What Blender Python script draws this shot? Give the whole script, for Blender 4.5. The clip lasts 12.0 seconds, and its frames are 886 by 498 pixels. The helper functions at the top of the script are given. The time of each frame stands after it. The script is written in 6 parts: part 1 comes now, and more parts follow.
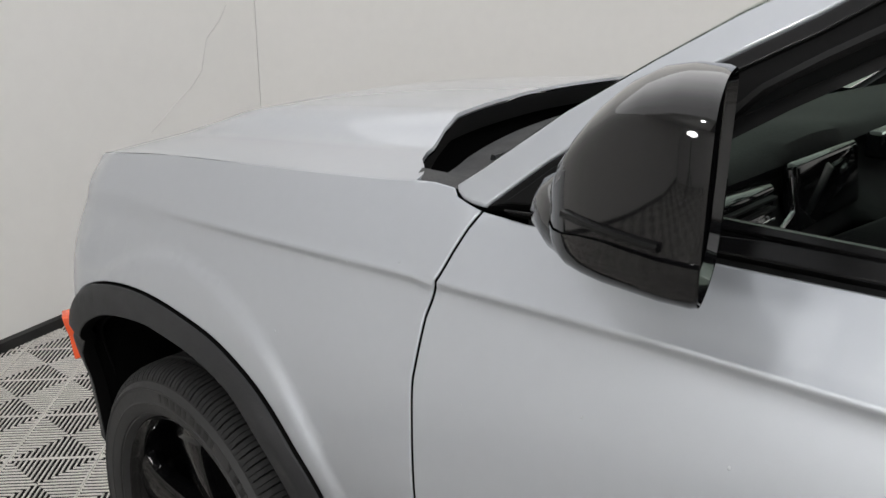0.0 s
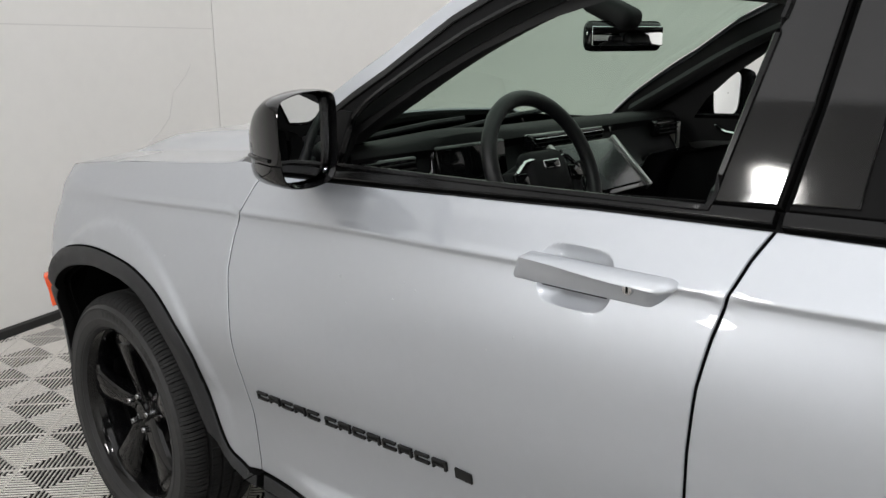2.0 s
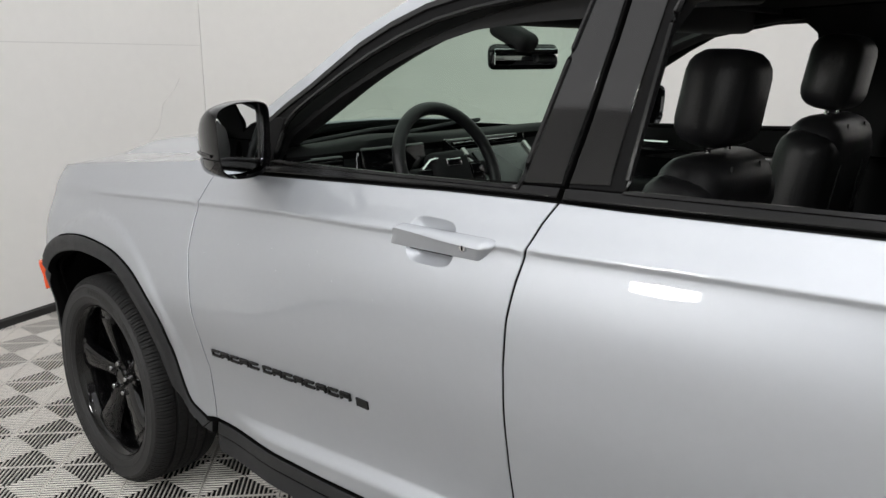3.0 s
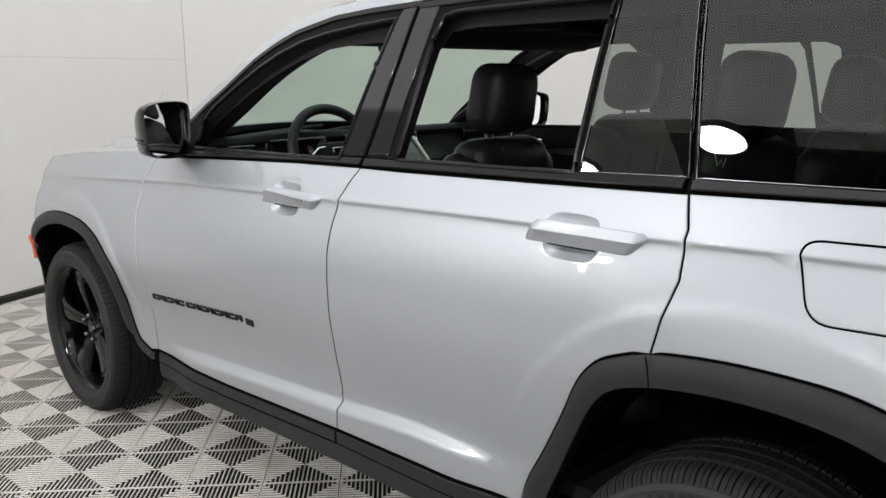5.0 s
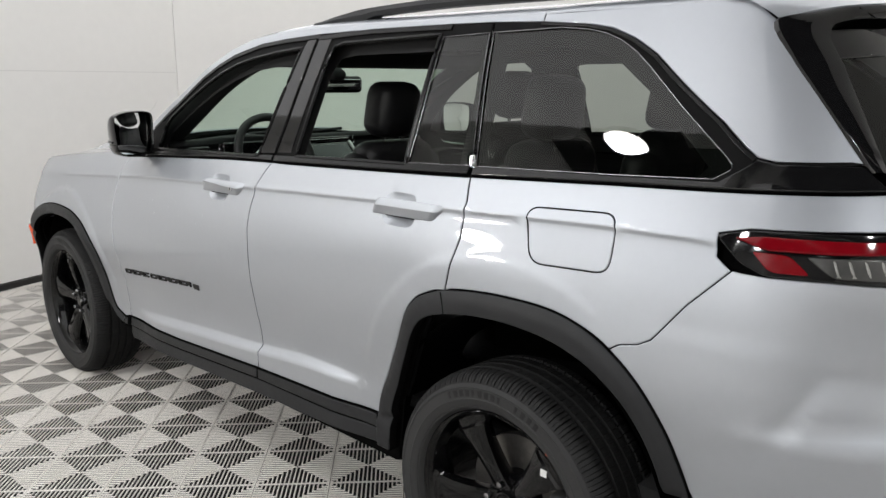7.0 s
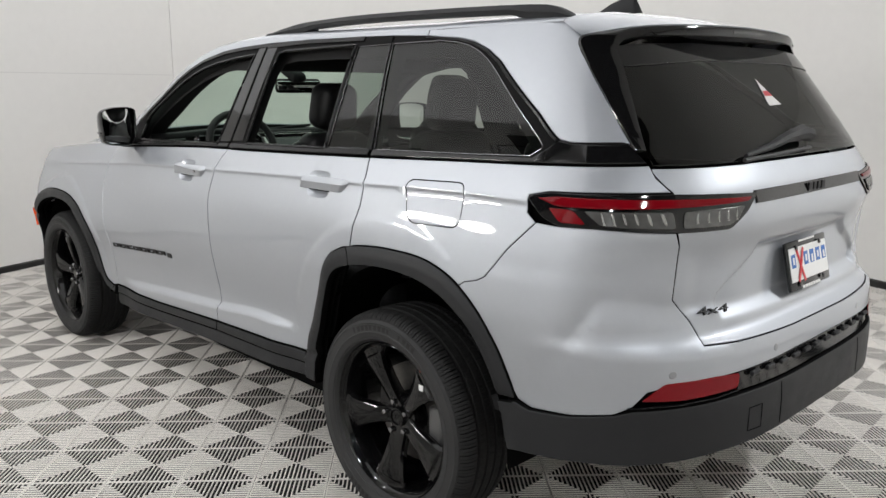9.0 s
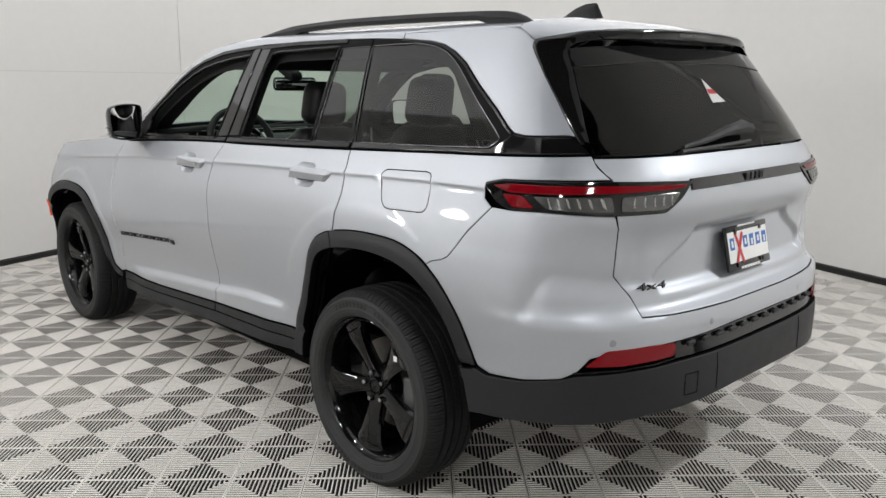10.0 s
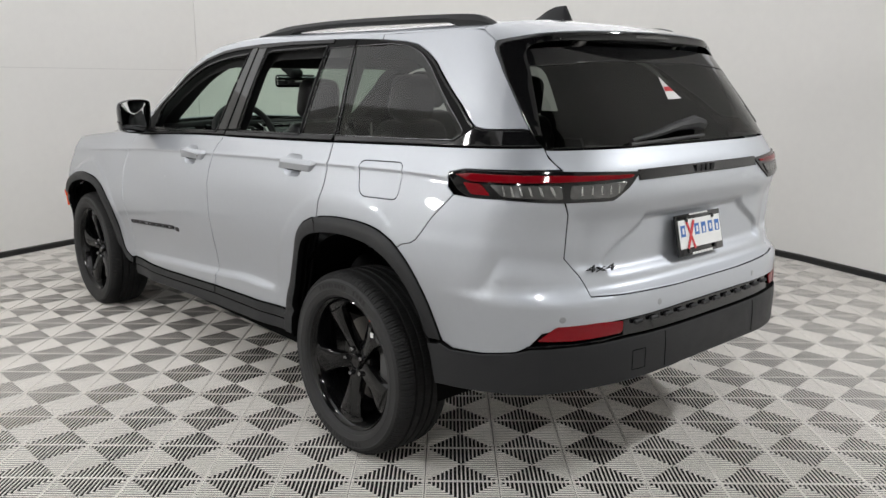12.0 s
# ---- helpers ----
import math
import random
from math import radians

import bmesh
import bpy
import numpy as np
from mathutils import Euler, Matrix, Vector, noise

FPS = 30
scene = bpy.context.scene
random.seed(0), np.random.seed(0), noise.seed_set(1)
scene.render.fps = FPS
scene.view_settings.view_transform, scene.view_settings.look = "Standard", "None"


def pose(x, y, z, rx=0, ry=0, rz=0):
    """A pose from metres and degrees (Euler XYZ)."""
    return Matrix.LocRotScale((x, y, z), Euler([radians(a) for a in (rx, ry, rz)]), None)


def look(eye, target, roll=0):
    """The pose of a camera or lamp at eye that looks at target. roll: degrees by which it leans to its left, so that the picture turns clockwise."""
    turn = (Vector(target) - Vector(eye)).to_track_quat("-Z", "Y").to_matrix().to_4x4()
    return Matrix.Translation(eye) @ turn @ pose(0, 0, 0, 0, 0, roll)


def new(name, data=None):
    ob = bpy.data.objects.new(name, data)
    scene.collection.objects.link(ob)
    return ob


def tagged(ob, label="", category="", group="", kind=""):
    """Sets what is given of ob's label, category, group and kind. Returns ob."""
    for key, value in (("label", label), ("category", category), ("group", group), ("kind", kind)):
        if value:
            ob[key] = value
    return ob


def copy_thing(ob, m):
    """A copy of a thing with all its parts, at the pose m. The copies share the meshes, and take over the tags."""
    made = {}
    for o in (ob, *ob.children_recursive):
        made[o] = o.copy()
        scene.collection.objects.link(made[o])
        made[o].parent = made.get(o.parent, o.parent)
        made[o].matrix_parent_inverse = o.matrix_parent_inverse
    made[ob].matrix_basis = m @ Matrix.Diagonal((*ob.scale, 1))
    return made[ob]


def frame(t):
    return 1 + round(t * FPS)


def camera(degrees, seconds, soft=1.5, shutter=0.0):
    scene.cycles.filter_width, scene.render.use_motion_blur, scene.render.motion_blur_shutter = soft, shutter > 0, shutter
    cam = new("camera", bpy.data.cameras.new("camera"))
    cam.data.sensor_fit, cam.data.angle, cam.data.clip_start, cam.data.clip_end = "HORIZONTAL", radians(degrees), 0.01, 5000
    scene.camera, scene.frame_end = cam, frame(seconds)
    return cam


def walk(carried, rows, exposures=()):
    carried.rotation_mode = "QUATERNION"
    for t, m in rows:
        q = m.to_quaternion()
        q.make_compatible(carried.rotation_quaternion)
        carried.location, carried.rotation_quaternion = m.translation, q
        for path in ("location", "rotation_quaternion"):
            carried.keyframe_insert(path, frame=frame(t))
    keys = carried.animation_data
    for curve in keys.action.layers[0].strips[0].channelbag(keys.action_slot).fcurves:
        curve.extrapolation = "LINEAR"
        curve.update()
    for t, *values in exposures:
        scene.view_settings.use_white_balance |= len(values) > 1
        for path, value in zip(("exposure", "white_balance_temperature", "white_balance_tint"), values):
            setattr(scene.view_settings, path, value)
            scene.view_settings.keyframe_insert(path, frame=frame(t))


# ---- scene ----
cam = camera(57.9, 12.0)
PATH = [
    (0, (-1.595, 1.693, 1.462), (-0.2, 2.988, 0.845), 0.5),
    (0.5, (-1.705, 1.461, 1.463), (-0.288, 2.755, 0.899), -0.0),
    (1, (-1.795, 1.215, 1.471), (-0.372, 2.517, 0.943), -0.0),
    (1.5, (-1.861, 0.961, 1.489), (-0.44, 2.272, 0.977), -0.4),
    (2, (-1.933, 0.72, 1.487), (-0.514, 2.04, 0.994), -0.3),
    (2.5, (-2.008, 0.477, 1.494), (-0.589, 1.805, 1.022), -0.2),
    (3, (-2.08, 0.268, 1.504), (-0.658, 1.597, 1.041), -0.2),
    (3.2, (-2.108, 0.172, 1.506), (-0.685, 1.502, 1.052), -0.0),
    (4.8, (-2.244, -0.469, 1.498), (-0.839, 0.886, 1.06), -0.3),
    (5, (-2.267, -0.55, 1.495), (-0.862, 0.808, 1.065), -0.1),
    (5.5, (-2.326, -0.754, 1.503), (-0.919, 0.603, 1.082), 0.0),
    (6, (-2.375, -0.948, 1.51), (-0.972, 0.416, 1.098), 0.2),
    (6.5, (-2.421, -1.121, 1.513), (-1.023, 0.251, 1.107), 0.2),
    (7, (-2.439, -1.304, 1.525), (-1.054, 0.079, 1.114), -0.1),
    (8.8, (-2.588, -1.92, 1.512), (-1.216, -0.52, 1.115), 0.3),
    (9, (-2.604, -1.978, 1.515), (-1.236, -0.575, 1.114), 0.2),
    (9.5, (-2.65, -2.134, 1.516), (-1.293, -0.721, 1.113), 0.2),
    (10, (-2.69, -2.269, 1.52), (-1.344, -0.847, 1.113), 0.2),
    (10.5, (-2.716, -2.369, 1.52), (-1.381, -0.936, 1.113), 0.2),
    (11, (-2.722, -2.458, 1.518), (-1.4, -1.013, 1.111), 0.3),
    (11.5, (-2.72, -2.528, 1.525), (-1.41, -1.074, 1.112), 0.3),
    (12, (-2.708, -2.572, 1.524), (-1.406, -1.111, 1.109), 0.3),
]
EXPOSURE = [(0, 0.82), (1, 0.82), (3, 0.92), (5.5, 0.97), (7, 0.94), (9, 0.86), (11, 0.82), (12, 0.82)]
walk(cam, [(t, look(eye, target, roll)) for t, eye, target, roll in PATH], EXPOSURE)

# ---- world and lamps: a closed white photo booth under a luminous stretched ceiling, round lamps beside it ----
world = bpy.data.worlds.new("world")
world.use_nodes = True
scene.world = world
world.node_tree.nodes["Background"].inputs[0].default_value = (0.8, 0.85, 0.9, 1)
world.node_tree.nodes["Background"].inputs[1].default_value = 0.02
CEILING = 2.72
# the first two are mirrored in the car; the other four are added, unseen fill
LAMPS = [(-2.285, 0.83, 5), (-2.68, 2.02, 4.5), (-4.2, -0.4, 26), (-4.0, -2.6, 12), (-1.5, -2.5, 13), (1.5, -2.4, 32)]
for lx, ly, power in LAMPS:
    data = bpy.data.lights.new("lamp", "AREA")
    data.shape, data.size, data.energy, data.color = "DISK", 0.15, power, (0.975, 0.985, 1.0)
    data.spread = radians(165)
    ob = new("lamp", data)
    ob.matrix_world = look((lx, ly, CEILING - 0.045), (lx, ly + 0.001, 0))
# an oval studio lamp on a stand beside the booth, shining on the doors
STUDIO, STUDIO_AIM = Vector((-4.25, 2.62, 1.97)), Vector((-0.9, 1.3, 0.9))
data = bpy.data.lights.new("lamp", "AREA")
data.shape, data.size, data.size_y, data.energy, data.color, data.spread = "ELLIPSE", 0.60, 0.36, 6, (0.975, 0.985, 1.0), radians(165)
ob = new("lamp", data)
ob.matrix_world = look(STUDIO + (STUDIO_AIM - STUDIO).normalized() * 0.04, STUDIO_AIM)

# ---- materials ----
def material(name, colour, rough=0.5, metal=0.0, grain=0.0, scale=40.0, bump=0.0, coat=0.0, emit=0.0, spec=0.5, vary=0.0, coat_rough=0.03):
    m = bpy.data.materials.new(name)
    m.use_nodes = True
    nodes, links = m.node_tree.nodes, m.node_tree.links
    b = nodes["Principled BSDF"]
    b.inputs["Base Color"].default_value = (*colour, 1)
    b.inputs["Roughness"].default_value = rough
    b.inputs["Metallic"].default_value = metal
    b.inputs["Specular IOR Level"].default_value = spec
    b.inputs["Coat Weight"].default_value = coat
    b.inputs["Coat Roughness"].default_value = coat_rough
    if emit:
        b.inputs["Emission Color"].default_value = (*colour, 1)
        b.inputs["Emission Strength"].default_value = emit
    if grain or bump or vary:
        tc = nodes.new("ShaderNodeTexCoord")
        n1 = nodes.new("ShaderNodeTexNoise")
        n1.inputs["Scale"].default_value, n1.inputs["Detail"].default_value = scale, 6
        links.new(tc.outputs["Object"], n1.inputs["Vector"])
        n2 = nodes.new("ShaderNodeTexNoise")
        n2.inputs["Scale"].default_value, n2.inputs["Detail"].default_value = scale / 18, 3
        links.new(tc.outputs["Object"], n2.inputs["Vector"])
        mix = nodes.new("ShaderNodeMath")
        mix.operation = "ADD"
        links.new(n1.outputs[0], mix.inputs[0])
        links.new(n2.outputs[0], mix.inputs[1])
        ramp = nodes.new("ShaderNodeMapRange")
        ramp.inputs[1].default_value, ramp.inputs[2].default_value = 0.6, 1.4
        links.new(mix.outputs[0], ramp.inputs[0])
        if grain:
            hsv = nodes.new("ShaderNodeHueSaturation")
            hsv.inputs["Color"].default_value = (*colour, 1)
            ramp.inputs[3].default_value, ramp.inputs[4].default_value = 1 - grain, 1 + grain
            links.new(ramp.outputs[0], hsv.inputs["Value"])
            links.new(hsv.outputs[0], b.inputs["Base Color"])
        if vary:
            r2 = nodes.new("ShaderNodeMapRange")
            r2.inputs[1].default_value, r2.inputs[2].default_value = 0.6, 1.4
            r2.inputs[3].default_value, r2.inputs[4].default_value = max(0, rough - vary), min(1, rough + vary)
            links.new(mix.outputs[0], r2.inputs[0])
            links.new(r2.outputs[0], b.inputs["Roughness"])
        if bump:
            bn = nodes.new("ShaderNodeBump")
            bn.inputs["Strength"].default_value, bn.inputs["Distance"].default_value = bump, 0.002
            links.new(n1.outputs[0], bn.inputs["Height"])
            links.new(bn.outputs[0], b.inputs["Normal"])
    return m


def glass_material(name, tint, rough=0.0):
    """Thin tinted pane: see-through by its tint, mirror gloss by Fresnel."""
    m = bpy.data.materials.new(name)
    m.use_nodes = True
    nodes, links = m.node_tree.nodes, m.node_tree.links
    nodes.remove(nodes["Principled BSDF"])
    out = nodes["Material Output"]
    tr, gl, lw, pw, sc, mx = (nodes.new("ShaderNode" + k) for k in ("BsdfTransparent", "BsdfGlossy", "LayerWeight", "Math", "Math", "MixShader"))
    tr.inputs[0].default_value = (*tint, 1)
    gl.inputs["Roughness"].default_value = rough
    lw.inputs[0].default_value = 0.5
    pw.operation, sc.operation = "POWER", "MULTIPLY_ADD"
    pw.inputs[1].default_value, sc.inputs[1].default_value, sc.inputs[2].default_value = 4.5, 0.88, 0.058
    links.new(lw.outputs["Facing"], pw.inputs[0])
    links.new(pw.outputs[0], sc.inputs[0])
    links.new(sc.outputs[0], mx.inputs[0])
    links.new(tr.outputs[0], mx.inputs[1])
    links.new(gl.outputs[0], mx.inputs[2])
    links.new(mx.outputs[0], out.inputs[0])
    return m


SILVER = material("silver paint", (0.45, 0.472, 0.508), 0.5, 0.74, grain=0.015, scale=900, coat=1.0, coat_rough=0.015)
GLOSS = material("gloss black", (0.005, 0.005, 0.0055), 0.06, 0, spec=0.5)
PLASTIC = material("black grained plastic", (0.018, 0.0185, 0.02), 0.5, 0, grain=0.12, scale=300, bump=0.25, vary=0.08, spec=0.25)
# black for hidden inner parts, and for shade coloured into panel gaps
INNER = material("black inner parts and gap shade", (0.004, 0.004, 0.004), 0.95, spec=0.03)
TREAD = material("tread rubber", (0.017, 0.017, 0.0172), 0.7, 0, grain=0.25, scale=90, bump=0.12, vary=0.1, spec=0.2)
RUBBER = material("tyre rubber", (0.030, 0.030, 0.0305), 0.6, 0, grain=0.2, scale=120, bump=0.15, vary=0.1, spec=0.25)
SEAL = material("rubber seal", (0.01, 0.01, 0.01), 0.6)
WHEEL = material("gloss black wheel", (0.003, 0.003, 0.0033), 0.07, 0, spec=0.38)
FRAME = material("satin black frame", (0.004, 0.004, 0.0042), 0.6, 0, spec=0.08)
SATIN = material("satin black strip", (0.005, 0.005, 0.0053), 0.24, 0, spec=0.2)
LEATHER = material("black leather", (0.016, 0.016, 0.017), 0.42, 0, grain=0.15, scale=160, bump=0.35, vary=0.08, spec=0.35)
TRIM = material("soft dark dashboard", (0.009, 0.009, 0.0095), 0.66, 0, spec=0.15, grain=0.12, scale=260, bump=0.3)
CHROME = material("chrome", (0.75, 0.75, 0.76), 0.12, 1.0)
MIRROR = material("mirror glass", (0.85, 0.87, 0.88), 0.0, 1.0)
RED = material("red lens", (0.17, 0.002, 0.006), 0.06, 0, spec=0.3, grain=0.1, scale=60)
LENS = material("grey lamp lens", (0.10, 0.10, 0.098), 0.16, 0.6, spec=0.5, grain=0.35, scale=45)
AMBER = material("amber lens", (0.85, 0.10, 0.02), 0.25, coat=1.0)
LINER = material("headliner fabric", (0.013, 0.013, 0.0135), 0.95, 0, grain=0.1, scale=500)
TINT = glass_material("privacy glass", (0.33, 0.37, 0.33))
TINT_REAR = glass_material("dark privacy glass", (0.19, 0.21, 0.19))
CLEAR = glass_material("green windscreen glass", (0.62, 0.76, 0.66))
WALL = material("white painted wall", (0.85, 0.84, 0.815), 0.55, 0, grain=0.02, scale=14, bump=0.05, vary=0.08)
CEIL = material("luminous white ceiling", (0.985, 0.985, 1.0), 0.8, 0, emit=0.46)
PALE = material("white ceiling paint", (0.8, 0.8, 0.79), 0.8, 0, grain=0.02, scale=20)
BASE = material("black baseboard", (0.012, 0.012, 0.012), 0.5, 0, grain=0.2, scale=60, bump=0.2)
DARK = material("dark hall", (0.02, 0.02, 0.02), 0.9, 0, grain=0.1, scale=10)
TILE = material("light grey plastic tile", (0.74, 0.71, 0.668), 0.6, 0, grain=0.13, scale=36, bump=0.1, vary=0.1, spec=0.2)
# near black, so the shade in the rib slots lies in the colour
UNDER = material("near-black shade below tiles", (0.008, 0.008, 0.008), 0.95, 0, grain=0.3, scale=20)
GLOW = material("lamp diffuser", (1.0, 0.97, 0.92), 0.5, emit=22.0)

# ---- geometry helpers ----
def finish(bm, name, mat, parent=None, label="", smooth=True, angle=None):
    mesh = bpy.data.meshes.new(name)
    bm.to_mesh(mesh)
    bm.free()
    if mat:
        mesh.materials.append(mat)
    if any(p.material_index for p in mesh.polygons):
        mesh.materials.append(INNER)
    if smooth:
        mesh.polygons.foreach_set("use_smooth", [True] * len(mesh.polygons))
        if angle:
            mesh.set_sharp_from_angle(angle=radians(angle))
    ob = new(name, mesh)
    if parent:
        ob.parent = parent
    if label:
        ob["label"] = label
    return ob


def part(name, bm, mat, parent, label="", smooth=True, angle=35):
    return finish(bm, name, mat, parent, label, smooth, angle)


def rows_to_bm(rows, close_u=False, close_v=False, caps=False):
    """A skin over rows of points."""
    bm = bmesh.new()
    vs = [[bm.verts.new(p) for p in r] for r in rows]
    n, m = len(rows), len(rows[0])
    for i in range(n if close_v else n - 1):
        a, b = vs[i], vs[(i + 1) % n]
        for j in range(m if close_u else m - 1):
            k = (j + 1) % m
            try:
                bm.faces.new((a[j], a[k], b[k], b[j]))
            except ValueError:
                pass
    if caps:
        bm.faces.new(vs[0][::-1])
        bm.faces.new(vs[-1])
    bmesh.ops.recalc_face_normals(bm, faces=bm.faces)
    return bm


def box_bm(sx, sy, sz, bevel=0.0, seg=2, at=(0, 0, 0), bm=None):
    own = bmesh.new()
    bmesh.ops.create_cube(own, size=1, matrix=Matrix.Translation(at) @ Matrix.Diagonal((sx, sy, sz, 1)))
    if bevel:
        bmesh.ops.bevel(own, geom=own.edges[:], offset=bevel, segments=seg, affect="EDGES", profile=0.5)
    return own


def tube_bm(points, radius, seg=8, closed=False):
    """A round bar along points."""
    rows = []
    pts = [Vector(p) for p in points]
    n = len(pts)
    for i, p in enumerate(pts):
        a = pts[(i - 1) % n] if closed or i else p
        b = pts[(i + 1) % n] if closed or i < n - 1 else p
        d = (b - a).normalized()
        up = Vector((0, 0, 1)) if abs(d.z) < 0.9 else Vector((1, 0, 0))
        s = d.cross(up).normalized()
        w = s.cross(d)
        r = radius[i] if isinstance(radius, (list, tuple)) else radius
        rows.append([p + s * math.cos(t) * r + w * math.sin(t) * r for t in (2 * math.pi * k / seg for k in range(seg))])
    return rows_to_bm(rows, close_u=True, close_v=closed, caps=not closed)


def lathe_bm(profile, seg=64, axis="x"):
    """Turns (radius, along) about the axis."""
    rows = []
    for k in range(seg):
        t = 2 * math.pi * k / seg
        rows.append([(a, r * math.cos(t), r * math.sin(t)) for r, a in profile])
    return rows_to_bm(rows, close_v=True)


def curve_knots(v, ks):
    """Smooth, not overshooting, through knots (v, value)."""
    n = len(ks)
    if v <= ks[0][0]:
        return ks[0][1]
    if v >= ks[-1][0]:
        return ks[-1][1]
    i = 0
    while v > ks[i + 1][0]:
        i += 1

    def slope(k):
        if k in (0, n - 1):
            j = 0 if k == 0 else n - 2
            return (ks[j + 1][1] - ks[j][1]) / (ks[j + 1][0] - ks[j][0])
        a = (ks[k][1] - ks[k - 1][1]) / (ks[k][0] - ks[k - 1][0])
        b = (ks[k + 1][1] - ks[k][1]) / (ks[k + 1][0] - ks[k][0])
        return 0 if a * b <= 0 else 2 * a * b / (a + b)

    (x0, y0), (x1, y1) = ks[i], ks[i + 1]
    h = x1 - x0
    t = (v - x0) / h
    m0, m1 = slope(i) * h, slope(i + 1) * h
    return (2 * t**3 - 3 * t * t + 1) * y0 + (t**3 - 2 * t * t + t) * m0 + (-2 * t**3 + 3 * t * t) * y1 + (t**3 - t * t) * m1


def step(a, b, v):
    t = min(1, max(0, (v - a) / (b - a)))
    return t * t * (3 - 2 * t)


def rounded(poly, r=0.02, seg=4, which=None):
    """The polygon with its corners rounded by about r."""
    out = []
    n = len(poly)
    for i, p in enumerate(poly):
        if which is not None and i not in which:
            out.append(tuple(p))
            continue
        p, a, b = Vector(p), Vector(poly[i - 1]), Vector(poly[(i + 1) % n])
        da, db = min(r, (a - p).length * 0.45), min(r, (b - p).length * 0.45)
        s, e = p + (a - p).normalized() * da, p + (b - p).normalized() * db
        for k in range(seg + 1):
            t = k / seg
            q = s * (1 - t) ** 2 + p * 2 * t * (1 - t) + e * t * t
            out.append((q.x, q.y))
    return out


def resampled(poly, d):
    out = []
    for i, p in enumerate(poly):
        a, b = Vector(p), Vector(poly[(i + 1) % len(poly)])
        k = max(1, int((b - a).length / d))
        out += [tuple(a + (b - a) * (j / k)) for j in range(k)]
    return out


def inset(poly, d):
    """The polygon (either way round) moved inwards by d."""
    area = sum(a[0] * b[1] - b[0] * a[1] for a, b in zip(poly, poly[1:] + poly[:1]))
    sgn = 1 if area > 0 else -1
    out, n = [], len(poly)
    for i in range(n):
        p, a, b = Vector(poly[i]), Vector(poly[i - 1]), Vector(poly[(i + 1) % n])
        d1, d2 = (p - a).normalized(), (b - p).normalized()
        n1, n2 = Vector((-d1.y, d1.x)) * sgn, Vector((-d2.y, d2.x)) * sgn
        m = n1 + n2
        if m.length < 1e-6:
            m = n1.copy()
        m.normalize()
        out.append(tuple(p + m * (d / max(0.5, m.dot(n1)))))
    return out


def in_poly(x, y, poly):
    hit = False
    j = len(poly) - 1
    for i in range(len(poly)):
        xi, yi = poly[i]
        xj, yj = poly[j]
        if (yi > y) != (yj > y) and x < (xj - xi) * (y - yi) / (yj - yi) + xi:
            hit = not hit
        j = i
    return hit


def skin(poly, place, step_uv=0.04, gap=0.0022, edge=0.0022, thick=0.018, rows=(), more=(), holes=()):
    """A pressed panel: the polygon in (s, z), filled with points and laid on the surface place(s, z, out); its rim is rounded and turned inwards."""
    from mathutils.geometry import delaunay_2d_cdt

    base = resampled(poly, step_uv * (0.22 if rows else 0.7))
    outer = inset(base, gap) if gap else base
    inner = inset(outer, edge)
    pts, edges = [Vector(p) for p in inner], [(i, (i + 1) % len(inner)) for i in range(len(inner))]
    x0, x1 = min(p[0] for p in inner), max(p[0] for p in inner)
    z0, z1 = min(p[1] for p in inner), max(p[1] for p in inner)
    core = inset(inner, step_uv * (0.2 if rows else 0.35))
    hole_rings = []
    for h in holes:
        ring = resampled(h, step_uv * 0.7)
        k = len(pts)
        pts += [Vector(p) for p in ring]
        edges += [(k + i, k + (i + 1) % len(ring)) for i in range(len(ring))]
        hole_rings.append((ring, inset(ring, -step_uv * 0.3)))
    nx = max(1, int((x1 - x0) / step_uv))
    zs = [z0 + (z1 - z0) * (k + 0.5) / max(1, int((z1 - z0) / step_uv)) for k in range(max(1, int((z1 - z0) / step_uv)))]
    for k in range(nx):
        x = x0 + (x1 - x0) * (k + 0.5) / nx
        fixed = [f(x) for f in rows]
        for z in zs + fixed:
            if z not in fixed and any(abs(z - f) < step_uv * 0.25 for f in fixed):
                continue
            if in_poly(x, z, core) and not any(in_poly(x, z, h[1]) for h in hole_rings):
                pts.append(Vector((x, z)))
    for p in more:
        if in_poly(p[0], p[1], core):
            pts.append(Vector(p))
    v, e, f, *_ = delaunay_2d_cdt(pts, edges, [], 1, 1e-5)
    bm = bmesh.new()
    made = [bm.verts.new(place(p[0], p[1], 0.0)) for p in v]
    for t in f:
        c = sum((v[i] for i in t), Vector((0, 0))) / len(t)
        if any(in_poly(c.x, c.y, h[0]) for h in hole_rings) or not in_poly(c.x, c.y, inner):
            continue
        try:
            bm.faces.new([made[i] for i in t])
        except ValueError:
            pass
    bmesh.ops.delete(bm, geom=[q for q in bm.verts if not q.link_faces], context="VERTS")
    # rim, welded to the skin's border by its nearest points
    ring0 = [bm.verts.new(place(p[0], p[1], 0.0)) for p in inner]
    ring1 = [bm.verts.new(place(p[0] * 0.5 + q[0] * 0.5, p[1] * 0.5 + q[1] * 0.5, -edge * 0.18)) for p, q in zip(inner, outer)]
    ring2 = [bm.verts.new(place(p[0], p[1], -edge * 0.9)) for p in outer]
    ring3 = [bm.verts.new(place(p[0], p[1], -thick)) for p in outer]
    for a, b in ((ring0, ring1), (ring1, ring2), (ring2, ring3)):
        for i in range(len(a)):
            j = (i + 1) % len(a)
            # the deepest rim turns black: shade of the gap put into colour
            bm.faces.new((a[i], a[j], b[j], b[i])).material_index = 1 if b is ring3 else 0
    bmesh.ops.recalc_face_normals(bm, faces=bm.faces)
    return bm

